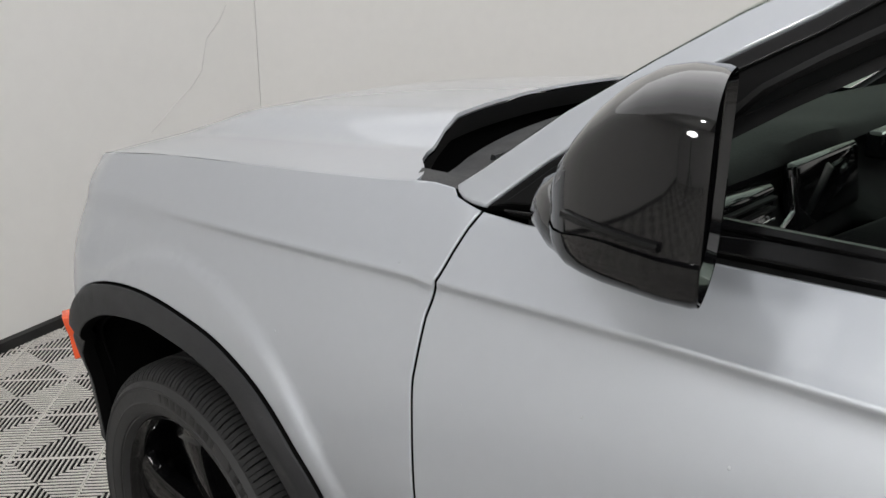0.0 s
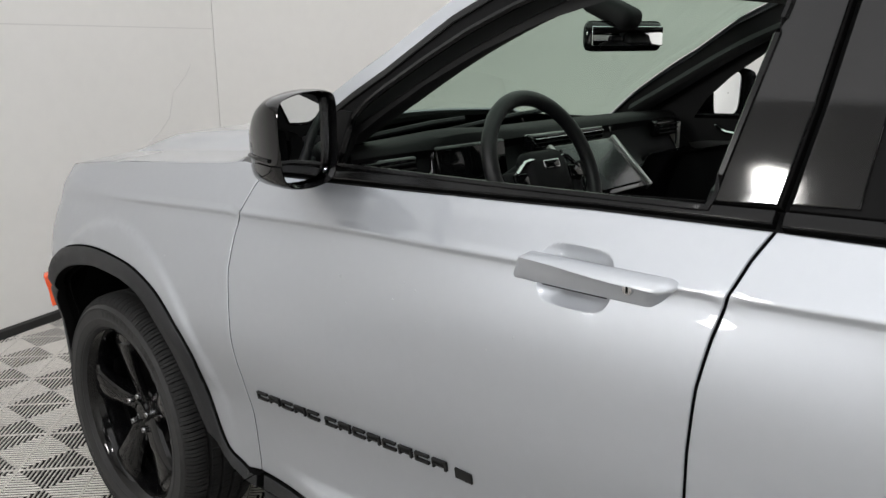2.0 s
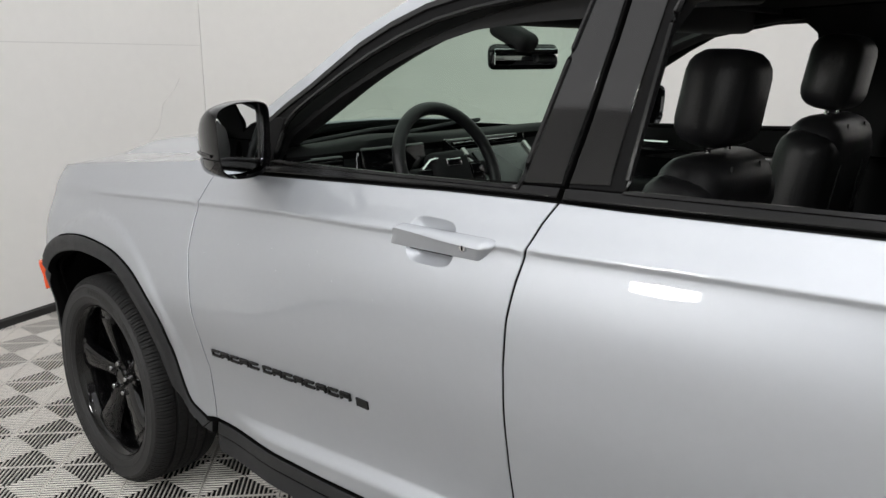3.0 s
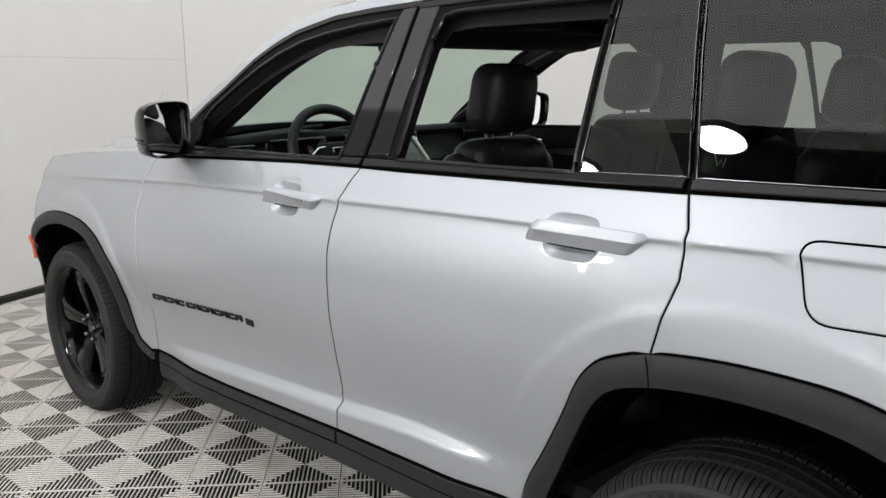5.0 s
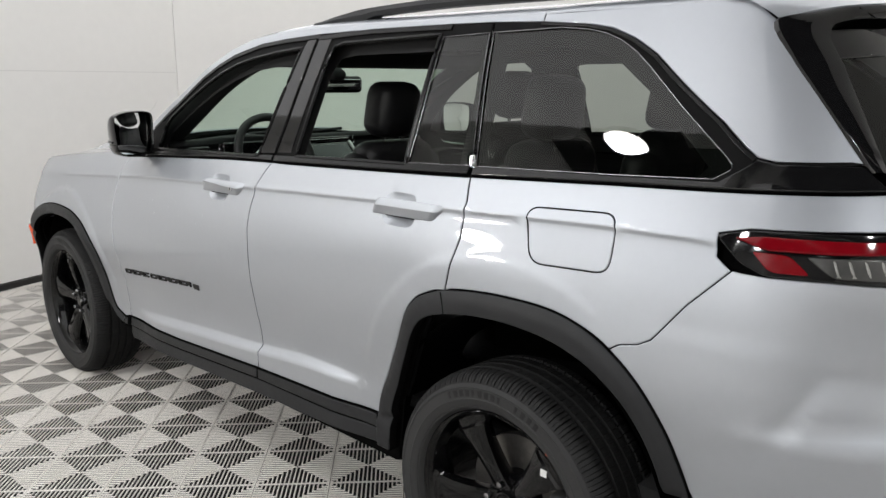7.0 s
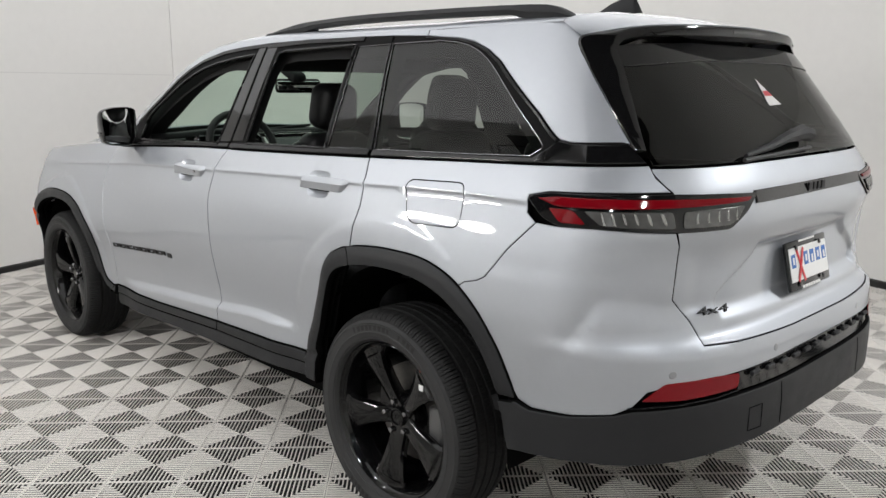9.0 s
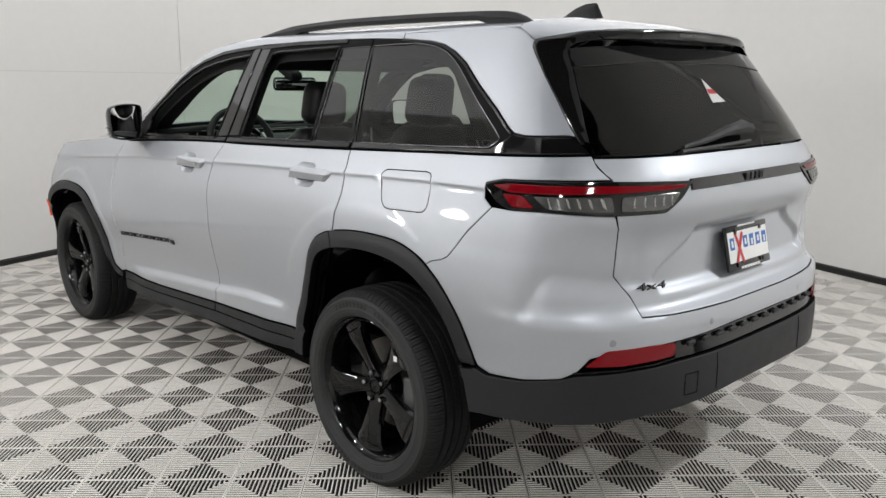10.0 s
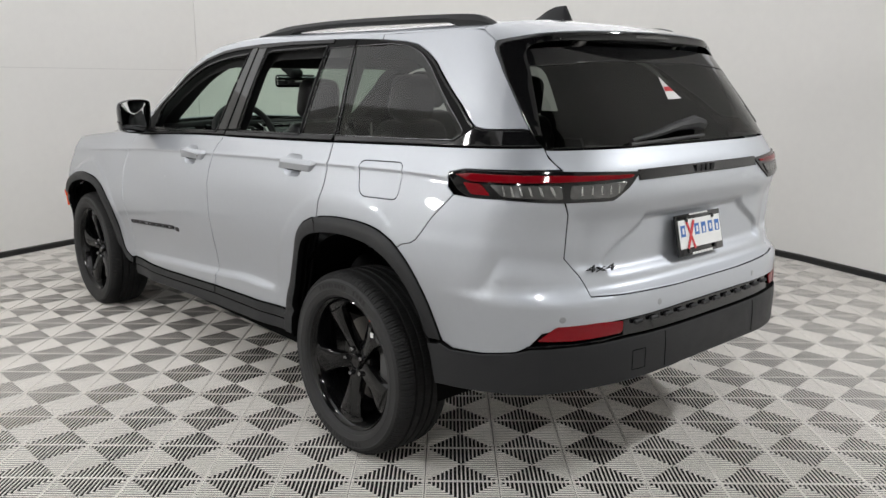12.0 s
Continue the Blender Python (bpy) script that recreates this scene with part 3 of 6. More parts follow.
for sg in (1, -1):
    k = (lambda s: s) if sg > 0 else (lambda s: 2 * ARC - s)
    refl = [(SY(-0.885, 0.672), 0.672), (SY(-0.93, 0.725), 0.725), (RX(-0.60, 0.73), 0.73), (RX(-0.505, 0.724), 0.724), (RX(-0.515, 0.682), 0.682), (RX(-0.70, 0.672), 0.672)]
    part("reflector", skin(rounded([(k(s), z) for s, z in refl], 0.012), proud(0.002), step_uv=0.03, gap=0.001), RED, car, "red rear reflector")
strip = [(-0.505, 0.727), (-0.2, 0.733), (-0.2, 0.667), (-0.51, 0.667)]
part("step_strip", skin([(RX(x, z), z) for x, z in strip[:2]] + [(2 * ARC - RX(x, z), z) for x, z in strip[:2][::-1]] + [(2 * ARC - RX(x, z), z) for x, z in strip[2:][::-1]] + [(RX(x, z), z) for x, z in strip[2:]], proud(-0.008), step_uv=0.03), GLOSS, car, "gloss black step strip")
# tailgate
gate_l = [(-0.697, 1.238), (-0.708, 1.16), (-0.69, 1.093), (-0.689, 0.943), (-0.635, 0.88), (-0.62, 0.818), (-0.5, 0.813), (-0.2, 0.808)]
gate = [(RX(x, z), z) for x, z in gate_l]
gate_u = [(RX(x, z), z) for x, z in [(-0.7095, 1.256), (-0.716, 1.275), (-0.7185, 1.290), (-0.715, 1.2985), (-0.4, 1.298)]]


def dent(s, z, out=0.0):
    """The tailgate's surface, with the recess for the plate."""
    p = place(s, z, out + swell(s, z))
    ax = abs(p.x)
    wide = 0.33 + 0.19 * step(1.06, 0.92, z)
    d = step(wide + 0.012, wide - 0.014, ax) * step(1.072, 1.05, z) * step(0.862, 0.90, z)
    shelf = 0.013 * step(0.897, 0.909, z) * step(1.13, 1.0, z) * step(0.67, 0.60, ax) * (1 - d)
    return p + Vector((0, 0.030 * d + shelf, 0))


part("tailgate", skin(gate_u + [(2 * ARC - s, z) for s, z in gate_u[::-1]] + [(2 * ARC - s, z) for s, z in gate] + gate[::-1], dent, step_uv=0.011, gap=0.0004), SILVER, car, angle=60)
bar = [(-0.40, 1.228), (-0.2, 1.228), (-0.2, 1.188), (-0.40, 1.188)]
part("badge_bar", skin([(RX(x, z), z) for x, z in bar[:2]] + [(2 * ARC - RX(x, z), z) for x, z in bar[:2][::-1]] + [(2 * ARC - RX(x, z), z) for x, z in bar[2:][::-1]] + [(RX(x, z), z) for x, z in bar[2:]], proud(0.006), step_uv=0.03), GLOSS, car, "gloss black bar between the lamps")


def tail_lamp(k):
    def sk(name, pts, mat, out, label="", parent=None, **kw):
        q = [(k(SY(y, z)) if isinstance(y, float) else k(RX(y[0], z)), z) for y, z in pts]
        return part(name, skin(rounded(q, 0.012, 3), proud(out), step_uv=0.03, gap=0.001, **kw), mat, parent or car, label)

    o = sk("tail_lamp", [(-0.555, 1.213), (-0.62, 1.228), (-0.777, 1.232), (-0.895, 1.234), ((-0.55,), 1.228), ((-0.385,), 1.22), ((-0.45,), 1.171), ((-0.528,), 1.13), (-0.92, 1.132), (-0.766, 1.142), (-0.66, 1.142), (-0.61, 1.163)],
           GLOSS, 0.006, "dark rimmed tail lamp with red and smoked lenses")
    sk("red_lens", [(-0.59, 1.208), (-0.65, 1.218), (-0.90, 1.220), ((-0.42,), 1.212), ((-0.44,), 1.199), (-0.905, 1.198), (-0.66, 1.196)], RED, 0.010, "red lens strip", o)
    sk("red_block", [(-0.628, 1.192), (-0.70, 1.190), (-0.745, 1.150), (-0.67, 1.150)], RED, 0.010, "bright red block", o)
    sk("clear_lens", [(-0.725, 1.190), (-0.905, 1.191), (-0.916, 1.143), (-0.775, 1.149)], LENS, 0.010, "ribbed smoked lens", o)
    sk("clear_lens", [((-0.688,), 1.190), ((-0.46,), 1.192), ((-0.50,), 1.155), ((-0.54,), 1.141), ((-0.696,), 1.143)], LENS, 0.010, "ribbed smoked lens", o)
    bright = material("lamp rib", (0.34, 0.34, 0.33), 0.25, 0.8)
    for i in range(6):
        y = -0.768 - 0.023 * i
        sk("lens_rib", [(y, 1.187), (y - 0.008, 1.187), (y - 0.020, 1.153), (y - 0.013, 1.153)], bright, 0.0115, "", o)
    for i in range(5):
        x = -0.655 + 0.036 * i
        sk("lens_rib", [((x,), 1.186), ((x + 0.010,), 1.186), ((x + 0.004,), 1.156), ((x - 0.004,), 1.156)], bright, 0.0115, "", o)


tail_lamp(lambda s: s)
tail_lamp(lambda s: 2 * ARC - s)
# tailgate glass and its black blades
glass = [(-0.712, 1.303), (-0.680, 1.44), (-0.635, 1.62), (-0.3, 1.638)]
g = [(RX(x, z), z) for x, z in glass]
part("rear_window", skin(g + [(2 * ARC - s, z) for s, z in g[::-1]], place, step_uv=0.05, thick=0.006), TINT_REAR, car, "dark tinted rear window")
# black strip on the glass, standing for the shaded underside of the spoiler
shade = [(-0.648, 1.566), (-0.634, 1.625), (-0.3, 1.645), (-0.3, 1.590)]
sh = [(RX(x, z), z) for x, z in shade]
part("spoiler_shade", skin(sh[1:3] + [(2 * ARC - s, z) for s, z in sh[1:3][::-1]] + [(2 * ARC - sh[0][0], 1.566), (2 * ARC - sh[3][0], 1.590), sh[3], sh[0]], proud(0.003), step_uv=0.04, gap=0.0, thick=0.004), GLOSS, car, "black strip for the shade under the spoiler")
pillar = [p for p in TOP if p[0] <= 0.07] + [(-0.69, 1.467), (-0.60, 1.578), (-0.556, 1.648), (-0.485, 1.703), (-0.3, 1.704), (0.0, 1.70), (0.07, 1.70)]
side_panel("rear_pillar", pillar, SILVER, gap=0.0, edge=0.003)
# black trim, frames and glass of the side windows
band = [(0.155, 1.300), (0.155, 1.276)] + [(-0.13, 1.285), (-0.5, 1.297), (-0.828, 1.309), (-0.775, 1.358), (-0.63, 1.358), (-0.59, 1.365), (-0.565, 1.345), (-0.52, 1.315), (-0.28, 1.308)]
side_panel("belt_trim", band, GLOSS, where=proud(0.004))
mould = [(2.30, 1.200), (2.30, 1.193), (1.96, 1.213), (1.68, 1.228), (1.38, 1.242), (1.104, 1.25), (1.104, 1.272), (1.38, 1.263), (1.68, 1.25), (1.96, 1.236)]
side_panel("belt_moulding", mould, SATIN, where=proud(0.006))
mould2 = [(1.096, 1.272), (1.096, 1.248), (0.96, 1.252), (0.5, 1.265), (0.165, 1.276), (0.165, 1.30), (0.5, 1.289), (0.96, 1.276)]
side_panel("belt_moulding", mould2, SATIN, where=proud(0.006))
WIN_F = [(2.045, 1.242), (2.038, 1.335), (2.008, 1.366), (1.958, 1.398), (1.92, 1.420), (1.856, 1.457), (1.76, 1.508), (1.66, 1.551), (1.56, 1.583), (1.45, 1.605), (1.30, 1.624), (1.148, 1.636), (1.165, 1.52), (1.187, 1.376), (1.204, 1.264)]
WIN_R = [(0.968, 1.278), (0.966, 1.42), (0.963, 1.58), (0.948, 1.635), (0.90, 1.645), (0.442, 1.654), (0.437, 1.505), (0.431, 1.37), (0.425, 1.291)]
QUART = [(0.148, 1.299), (0.203, 1.53), (0.229, 1.657), (0.0, 1.661), (-0.08, 1.653), (-0.135, 1.642), (-0.19, 1.621), (-0.24, 1.592), (-0.285, 1.558), (-0.40, 1.464), (-0.52, 1.372), (-0.543, 1.352), (-0.543, 1.338), (-0.51, 1.317), (-0.28, 1.308)]
FIXED = [(0.410, 1.291), (0.415, 1.42), (0.427, 1.652), (0.243, 1.657), (0.216, 1.53), (0.163, 1.30)]


def sheet(poly, d):
    """An evenly curved pane through the body's surface along the polygon."""
    pts = [raw(SY(y, z), z) for y, z in resampled(poly, 0.04)]
    A = np.array([[1, p.y, p.z, p.y * p.y, p.z * p.z, p.y * p.z] for p in pts])
    c = np.linalg.lstsq(A, np.array([p.x for p in pts]), rcond=None)[0]

    def f(s, z, out=0.0):
        y = raw(s, z).y
        return Vector((c[0] + c[1] * y + c[2] * z + c[3] * y * y + c[4] * z * z + c[5] * y * z - out - d, y, z))
    return f


def flare(line):
    """The arch trim's surface: a bevel along the body, then a broad proud face."""
    ring = [Vector(p) for p in resampled(line, 0.01)[:-1]]

    def f(s, z, out=0.0):
        p = raw(s, z)
        near = min((p.y - q.x) ** 2 + (p.z - q.y) ** 2 for q in ring) ** 0.5
        return place(s, z, out + 0.005 + 0.013 * min(1, near / 0.024))
    return f


frame_f = [p for p in TOP if p[0] > 1.05] + [(1.072, 1.682), (1.076, 1.54), (1.086, 1.40), (1.101, 1.272), (1.38, 1.258), (1.68, 1.245), (1.96, 1.23), (2.28, 1.205)]
side_panel("door_frame", frame_f, FRAME, label="black front door window frame", where=proud(0.002), holes=[[(SY(y, z), z) for y, z in WIN_F]], step_uv=0.03)
frame_r = [(1.066, 1.682)] + [p for p in TOP if 0.25 < p[0] < 1.03] + [(0.243, 1.685), (0.216, 1.55), (0.178, 1.376), (0.159, 1.298), (0.5, 1.285), (1.094, 1.270), (1.080, 1.40), (1.070, 1.54)]
side_panel("door_frame", frame_r, FRAME, label="black rear door window frame", where=proud(0.002), holes=[[(SY(y, z), z) for y, z in WIN_R], [(SY(y, z), z) for y, z in FIXED]], step_uv=0.03)
frame_q = [p for p in TOP if p[0] <= 0.25] + [(-0.6, 1.355), (-0.57, 1.335), (-0.52, 1.308), (-0.28, 1.300), (0.15, 1.29), (0.174, 1.376), (0.212, 1.55)]
side_panel("quarter_frame", frame_q, FRAME, label="black quarter window surround", where=proud(0.002), holes=[[(SY(y, z), z) for y, z in QUART]], step_uv=0.03)
side_panel("pillar_cover", [(1.075, 1.672), (1.079, 1.54), (1.089, 1.40), (1.104, 1.274), (1.197, 1.268), (1.180, 1.40), (1.160, 1.545), (1.148, 1.62), (1.13, 1.668)], GLOSS, label="gloss black pillar cover", where=proud(0.005), step_uv=0.03)
side_panel("pillar_cover", [(1.064, 1.672), (1.068, 1.54), (1.078, 1.40), (1.092, 1.276), (1.003, 1.281), (0.998, 1.42), (0.989, 1.565), (0.984, 1.672)], GLOSS, label="gloss black pillar cover", where=proud(0.005), step_uv=0.03)
side_panel("quarter_window", QUART, TINT, label="dark tinted quarter window", where=sheet(QUART, -0.002), gap=-0.006, edge=0.002, thick=0.005)
side_panel("fixed_window", FIXED, TINT, label="tinted fixed door pane", where=sheet(FIXED, -0.002), gap=-0.006, edge=0.002, thick=0.005)


def offset_line(line, d):
    out = []
    for i, p in enumerate(line):
        t = (Vector(line[min(i + 1, len(line) - 1)]) - Vector(line[max(i - 1, 0)])).normalized()
        out.append((p[0] - t.y * d, p[1] + t.x * d))
    return out


def edge_strip(name, line, d0, d1, mat, out, label=""):
    """A narrow raised strip beside a line of (y, z)."""
    return side_panel(name, offset_line(line, d0) + offset_line(line, d1)[::-1], mat, label=label, where=proud(out), gap=0.0, edge=0.002, thick=0.008, step_uv=0.03)


top_f = [p for p in TOP if 1.05 < p[0] < 2.2]
top_r = [(1.064, 1.682)] + [p for p in TOP if 0.24 < p[0] < 1.03]
top_q = [p for p in TOP if -0.6 < p[0] < 0.22]
for line, w in ((top_f, 0.020), (top_r, 0.020), (top_q, 0.012)):
    edge_strip("window_trim", line, 0.003, w, SATIN, 0.007, "satin black strip over the windows")


def seal(name, loop, radius, mat, out):
    loop = resampled(loop, 0.02)
    mirror_of(part(name, tube_bm([place(SY(y, z), z, out) for y, z in loop], radius, 6, closed=True), mat, car))


EDGE_METAL = material("bright pane edge", (0.30, 0.30, 0.31), 0.25, 0.8)
seal("window_seal", inset(WIN_F, -0.004), 0.007, SATIN, 0.003)
seal("window_seal", inset(WIN_R, -0.004), 0.007, SATIN, 0.003)
seal("pane_edge", inset(QUART, 0.001), 0.0013, EDGE_METAL, 0.002)
seal("pane_edge", inset(FIXED, 0.001), 0.0009, EDGE_METAL, 0.002)
# wheel arch flares, sills
IN_F = [(2.36, 0.405), (2.43, 0.428), (2.50, 0.478), (2.565, 0.575), (2.615, 0.70), (2.66, 0.76), (2.734, 0.81), (2.80, 0.832), (2.889, 0.845), (3.0, 0.848), (3.08, 0.845), (3.2, 0.825), (3.285, 0.797), (3.36, 0.75), (3.405, 0.69), (3.425, 0.60), (3.42, 0.50), (3.408, 0.43)]
IN_R = [(0.44, 0.40), (0.425, 0.54), (0.385, 0.64), (0.335, 0.745), (0.292, 0.828), (0.245, 0.878), (0.165, 0.908), (0.05, 0.925), (-0.06, 0.928), (-0.17, 0.918), (-0.25, 0.898), (-0.32, 0.868), (-0.40, 0.805), (-0.462, 0.70), (-0.50, 0.56), (-0.52, 0.46)]
IN_F, IN_R = smooth_line(IN_F), smooth_line(IN_R)
side_panel("wheel_arch_trim", ARCH_F + [(3.475, 0.62), (3.458, 0.50), (3.442, 0.43)] + IN_F[::-1] + [(2.30, 0.403), (2.30, 0.44)], PLASTIC, label="dark plastic front wheel arch trim", where=flare(ARCH_F), thick=0.03, step_uv=0.016)
side_panel("wheel_arch_trim", ARCH_R + [p for p in IN_R if p[0] > 0 or p[1] > 0.607][::-1] + [(0.50, 0.40)], PLASTIC, label="dark plastic rear wheel arch trim", where=flare(ARCH_R), thick=0.03, step_uv=0.016)
side_panel("sill_trim", [(2.29, 0.442), (1.765, 0.453), (1.172, 0.484), (1.172, 0.445), (1.765, 0.415), (2.29, 0.40)], PLASTIC, label="dark plastic door sill trim", where=proud(0.006))
side_panel("sill_trim", [(1.168, 0.484), (0.83, 0.495), (0.51, 0.502), (0.51, 0.455), (1.168, 0.445)], PLASTIC, label="dark plastic door sill trim", where=proud(0.006))
side_panel("rocker", [(2.295, 0.398), (1.765, 0.412), (1.17, 0.442), (0.5, 0.452), (0.5, 0.40), (1.17, 0.385), (1.765, 0.36), (2.295, 0.335)], PLASTIC, label="dark plastic rocker", where=proud(0.0))

# ---- roof, spoiler, rails ----
EDGE = [(-0.75, 1.675), (-0.5, 1.70), (0.0, 1.70), (0.07, 1.698), (0.24, 1.70), (0.77, 1.706), (1.06, 1.709), (1.27, 1.704), (1.40, 1.694), (1.52, 1.672)]


def roof_z(x, y):
    w, zb = half(max(y, -0.5), curve_knots(y, EDGE)), curve_knots(y, EDGE)
    k = min(1, abs(x) / w)
    return zb + 0.062 * max(0, 1 - k**2.6) ** 0.62 * (1 - 0.35 * step(-0.2, -0.75, y))


roof_rows = []
for iy in range(33):
    y = 1.42 - iy * (1.42 + 0.48) / 32
    w = half(y, curve_knots(y, EDGE))
    roof_rows.append([(x, y, roof_z(x, y)) for x in (-w * math.cos(math.pi * k / 28) for k in range(29))])
part("roof", rows_to_bm(roof_rows), SILVER, car, angle=60)
edge_low = [(y, z - 0.001) for y, z in TOP if 0.06 < y < 1.46]
side_panel("roof_edge", edge_low + [(y, curve_knots(y, EDGE) + 0.003) for y in (0.07, 0.24, 0.4, 0.6, 0.77, 0.9, 1.06, 1.16, 1.27, 1.36, 1.43)], SILVER, gap=0.0, edge=0.002, step_uv=0.03, where=proud(0.002))


def along(pts, k):
    """The place at the share k of the line's length."""
    pts = [Vector(p) for p in pts]
    cum = [0.0]
    for a, b in zip(pts, pts[1:]):
        cum.append(cum[-1] + (b - a).length)
    d = min(max(k, 0), 1) * cum[-1]
    i = 0
    while i < len(pts) - 2 and d > cum[i + 1]:
        i += 1
    return pts[i].lerp(pts[i + 1], (d - cum[i]) / max(1e-9, cum[i + 1] - cum[i]))


# left half of the black frame round the rear window: its border to the paint, and its edge over the glass, from the middle outwards and down
BROW = [(0, -0.738, 1.699), (-0.2, -0.728, 1.697), (-0.38, -0.702, 1.692), (-0.48, -0.670, 1.686), (-0.54, -0.640, 1.680), (-0.606, -0.598, 1.668), (-0.664, -0.552, 1.654)]
SIDE = [tuple(place(SY(y, z), z, 0.006)) for y, z in ((-0.60, 1.575), (-0.645, 1.521), (-0.69, 1.467), (-0.735, 1.412), (-0.778, 1.358), (-0.790, 1.343))]
OVER = [(0, -0.738, 1.668), (-0.2, -0.730, 1.666), (-0.38, -0.706, 1.662), (-0.48, -0.678, 1.657), (-0.545, -0.652, 1.650), (-0.592, -0.640, 1.636), (-0.613, -0.650, 1.608)]
DOWN = [(-0.634, -0.686, 1.555), (-0.652, -0.716, 1.505), (-0.672, -0.748, 1.455), (-0.690, -0.778, 1.405), (-0.704, -0.806, 1.357), (-0.708, -0.814, 1.344)]
brow, over = smooth_line(BROW + SIDE, 4), smooth_line(OVER + DOWN, 4)
frame_rows = []
for i, (o, q) in enumerate(zip(brow, over)):
    o, q = Vector(o), Vector(q)
    m = (o + q) / 2 + Vector((-0.006 if i > 16 else 0, -0.006, 0.003))
    back = Vector((0.012, 0.05, -0.012)) if i > 24 else Vector((0.006, 0.06, -0.02))
    frame_rows.append([o + Vector((0.006, 0.016, -0.008)), o, o.lerp(m, 0.15) + Vector((0, -0.003, 0)), m, q.lerp(m, 0.12) + Vector((0, -0.002, 0)), q, q + Vector((0.004, 0.006, -0.002)), q + back])
mirrored = [[Vector((-p.x, p.y, p.z)) for p in r] for r in frame_rows[:0:-1]]
part("window_frame", rows_to_bm(mirrored + frame_rows), GLOSS, car, "gloss black frame of blades round the rear window", angle=40)
edge_line = [roof_rows[-1][14 - k] for k in range(15)]
sp = []
for i in range(11):
    t = i / 10
    row = []
    for k in range(-26, 27):
        c = abs(k) / 26
        a, b = along(edge_line, c), along(BROW, c) + Vector((0, 0, 0.0035))
        if a.x > 0:
            a.x = -a.x
        p = a.lerp(b, t) + Vector((-0.004 * c, 0, 0.006 * (1 - 0.6 * c))) * math.sin(math.pi * t)
        row.append((p.x if k < 0 else -p.x, p.y, p.z))
    sp.append(row)
sp.append([(x * 0.997, y + 0.004, z - 0.008) for x, y, z in sp[-1]])
part("spoiler", rows_to_bm(sp), SILVER, car, "silver roof spoiler", angle=60)
lamp3 = [[along(BROW, c) + Vector((0, -0.0085, dz)) for c in (0.0, 0.08, 0.16)] for dz in (-0.010, -0.020)]
rows3 = [[Vector((-p.x, p.y, p.z)) for p in r[:0:-1]] + r for r in lamp3]
rows3 = [[p + Vector((0, 0.008, 0)) for p in rows3[0]]] + rows3 + [[p + Vector((0, 0.008, 0)) for p in rows3[1]]]
part("brake_lamp", rows_to_bm(rows3), LENS, car, "narrow grey high brake lamp")
for sx in (-1, 1):
    part("trim_joint", tube_bm([tuple(along(BROW, 0.74).lerp(along(OVER, 0.74), t) * 1.0 + Vector((0, -0.0075, 0.0))) for t in (0.1, 0.5, 0.9)], 0.0012, 5), INNER, car).scale = (sx, 1, 1)


def rail():
    pts = [(1.17, 1.735), (1.05, 1.752), (0.88, 1.768), (0.5, 1.776), (0.1, 1.772), (-0.25, 1.764), (-0.38, 1.757), (-0.44, 1.740), (-0.48, 1.715)]
    rows = []
    for i in range(49):
        y = 1.19 - i * (1.19 + 0.485) / 48
        top = curve_knots(-y, [(-a, b) for a, b in pts])
        base = roof_z(-0.60, y) - 0.006
        foot = base if (i < 9 or i > 42) else max(base, top - 0.03)
        foot = foot if i not in (9, 42) else (foot + base) / 2
        x = -0.60 + 0.015 * step(0.2, 1.3, abs(y - 0.3))
        rows.append([(x - 0.02, y, foot), (x - 0.024, y, (foot + top) / 2), (x - 0.013, y, top), (x + 0.013, y, top), (x + 0.022, y, foot)])
    return rows_to_bm(rows, close_u=True, caps=True)


ob = part("roof_rail", rail(), PLASTIC, car, "dark roof rail")
mirror_of(ob)
fin_rows = [[(sx * w, y, roof_z(0, -0.2) - 0.01 + h) for sx, h in ((-1, 0), (-0.55, t * 0.6), (-0.12, t), (0.12, t), (0.55, t * 0.6), (1, 0))] for y, w, t in ((-0.08, 0.004, 0.012), (-0.14, 0.026, 0.03), (-0.20, 0.032, 0.06), (-0.25, 0.033, 0.075), (-0.30, 0.032, 0.076), (-0.325, 0.03, 0.03), (-0.33, 0.028, 0.012))]
part("roof_aerial", rows_to_bm(fin_rows, caps=True), PLASTIC, car, "dark fin aerial on the roof")

# ---- wheels ----
def sidewall_bm():
    """The tyre's two walls with their moulded rings."""
    prof = [(0.270, 0.085), (0.278, 0.108), (0.284, 0.117), (0.2865, 0.1215), (0.290, 0.1215), (0.2915, 0.1245), (0.300, 0.1285), (0.3105, 0.1305), (0.312, 0.1318), (0.3145, 0.1318), (0.316, 0.1306), (0.341, 0.1295), (0.3425, 0.1310), (0.346, 0.1312), (0.3475, 0.1285), (0.354, 0.1235), (0.358, 0.117)]
    rows, seg = [], 160
    for k in range(seg):
        t = 2 * math.pi * k / seg
        rows.append([(-a, r * math.cos(t), r * math.sin(t)) for r, a in prof] + [(a, r * math.cos(t), r * math.sin(t)) for r, a in prof[::-1]])
    bm = bmesh.new()
    n = len(prof)
    vs = [[bm.verts.new(p) for p in r] for r in rows]
    for k in range(seg):
        a, b = vs[k], vs[(k + 1) % seg]
        for q in list(range(n - 1)) + list(range(n, 2 * n - 1)):
            bm.faces.new((a[q], a[q + 1], b[q + 1], b[q]))
    bmesh.ops.recalc_face_normals(bm, faces=bm.faces)
    return bm


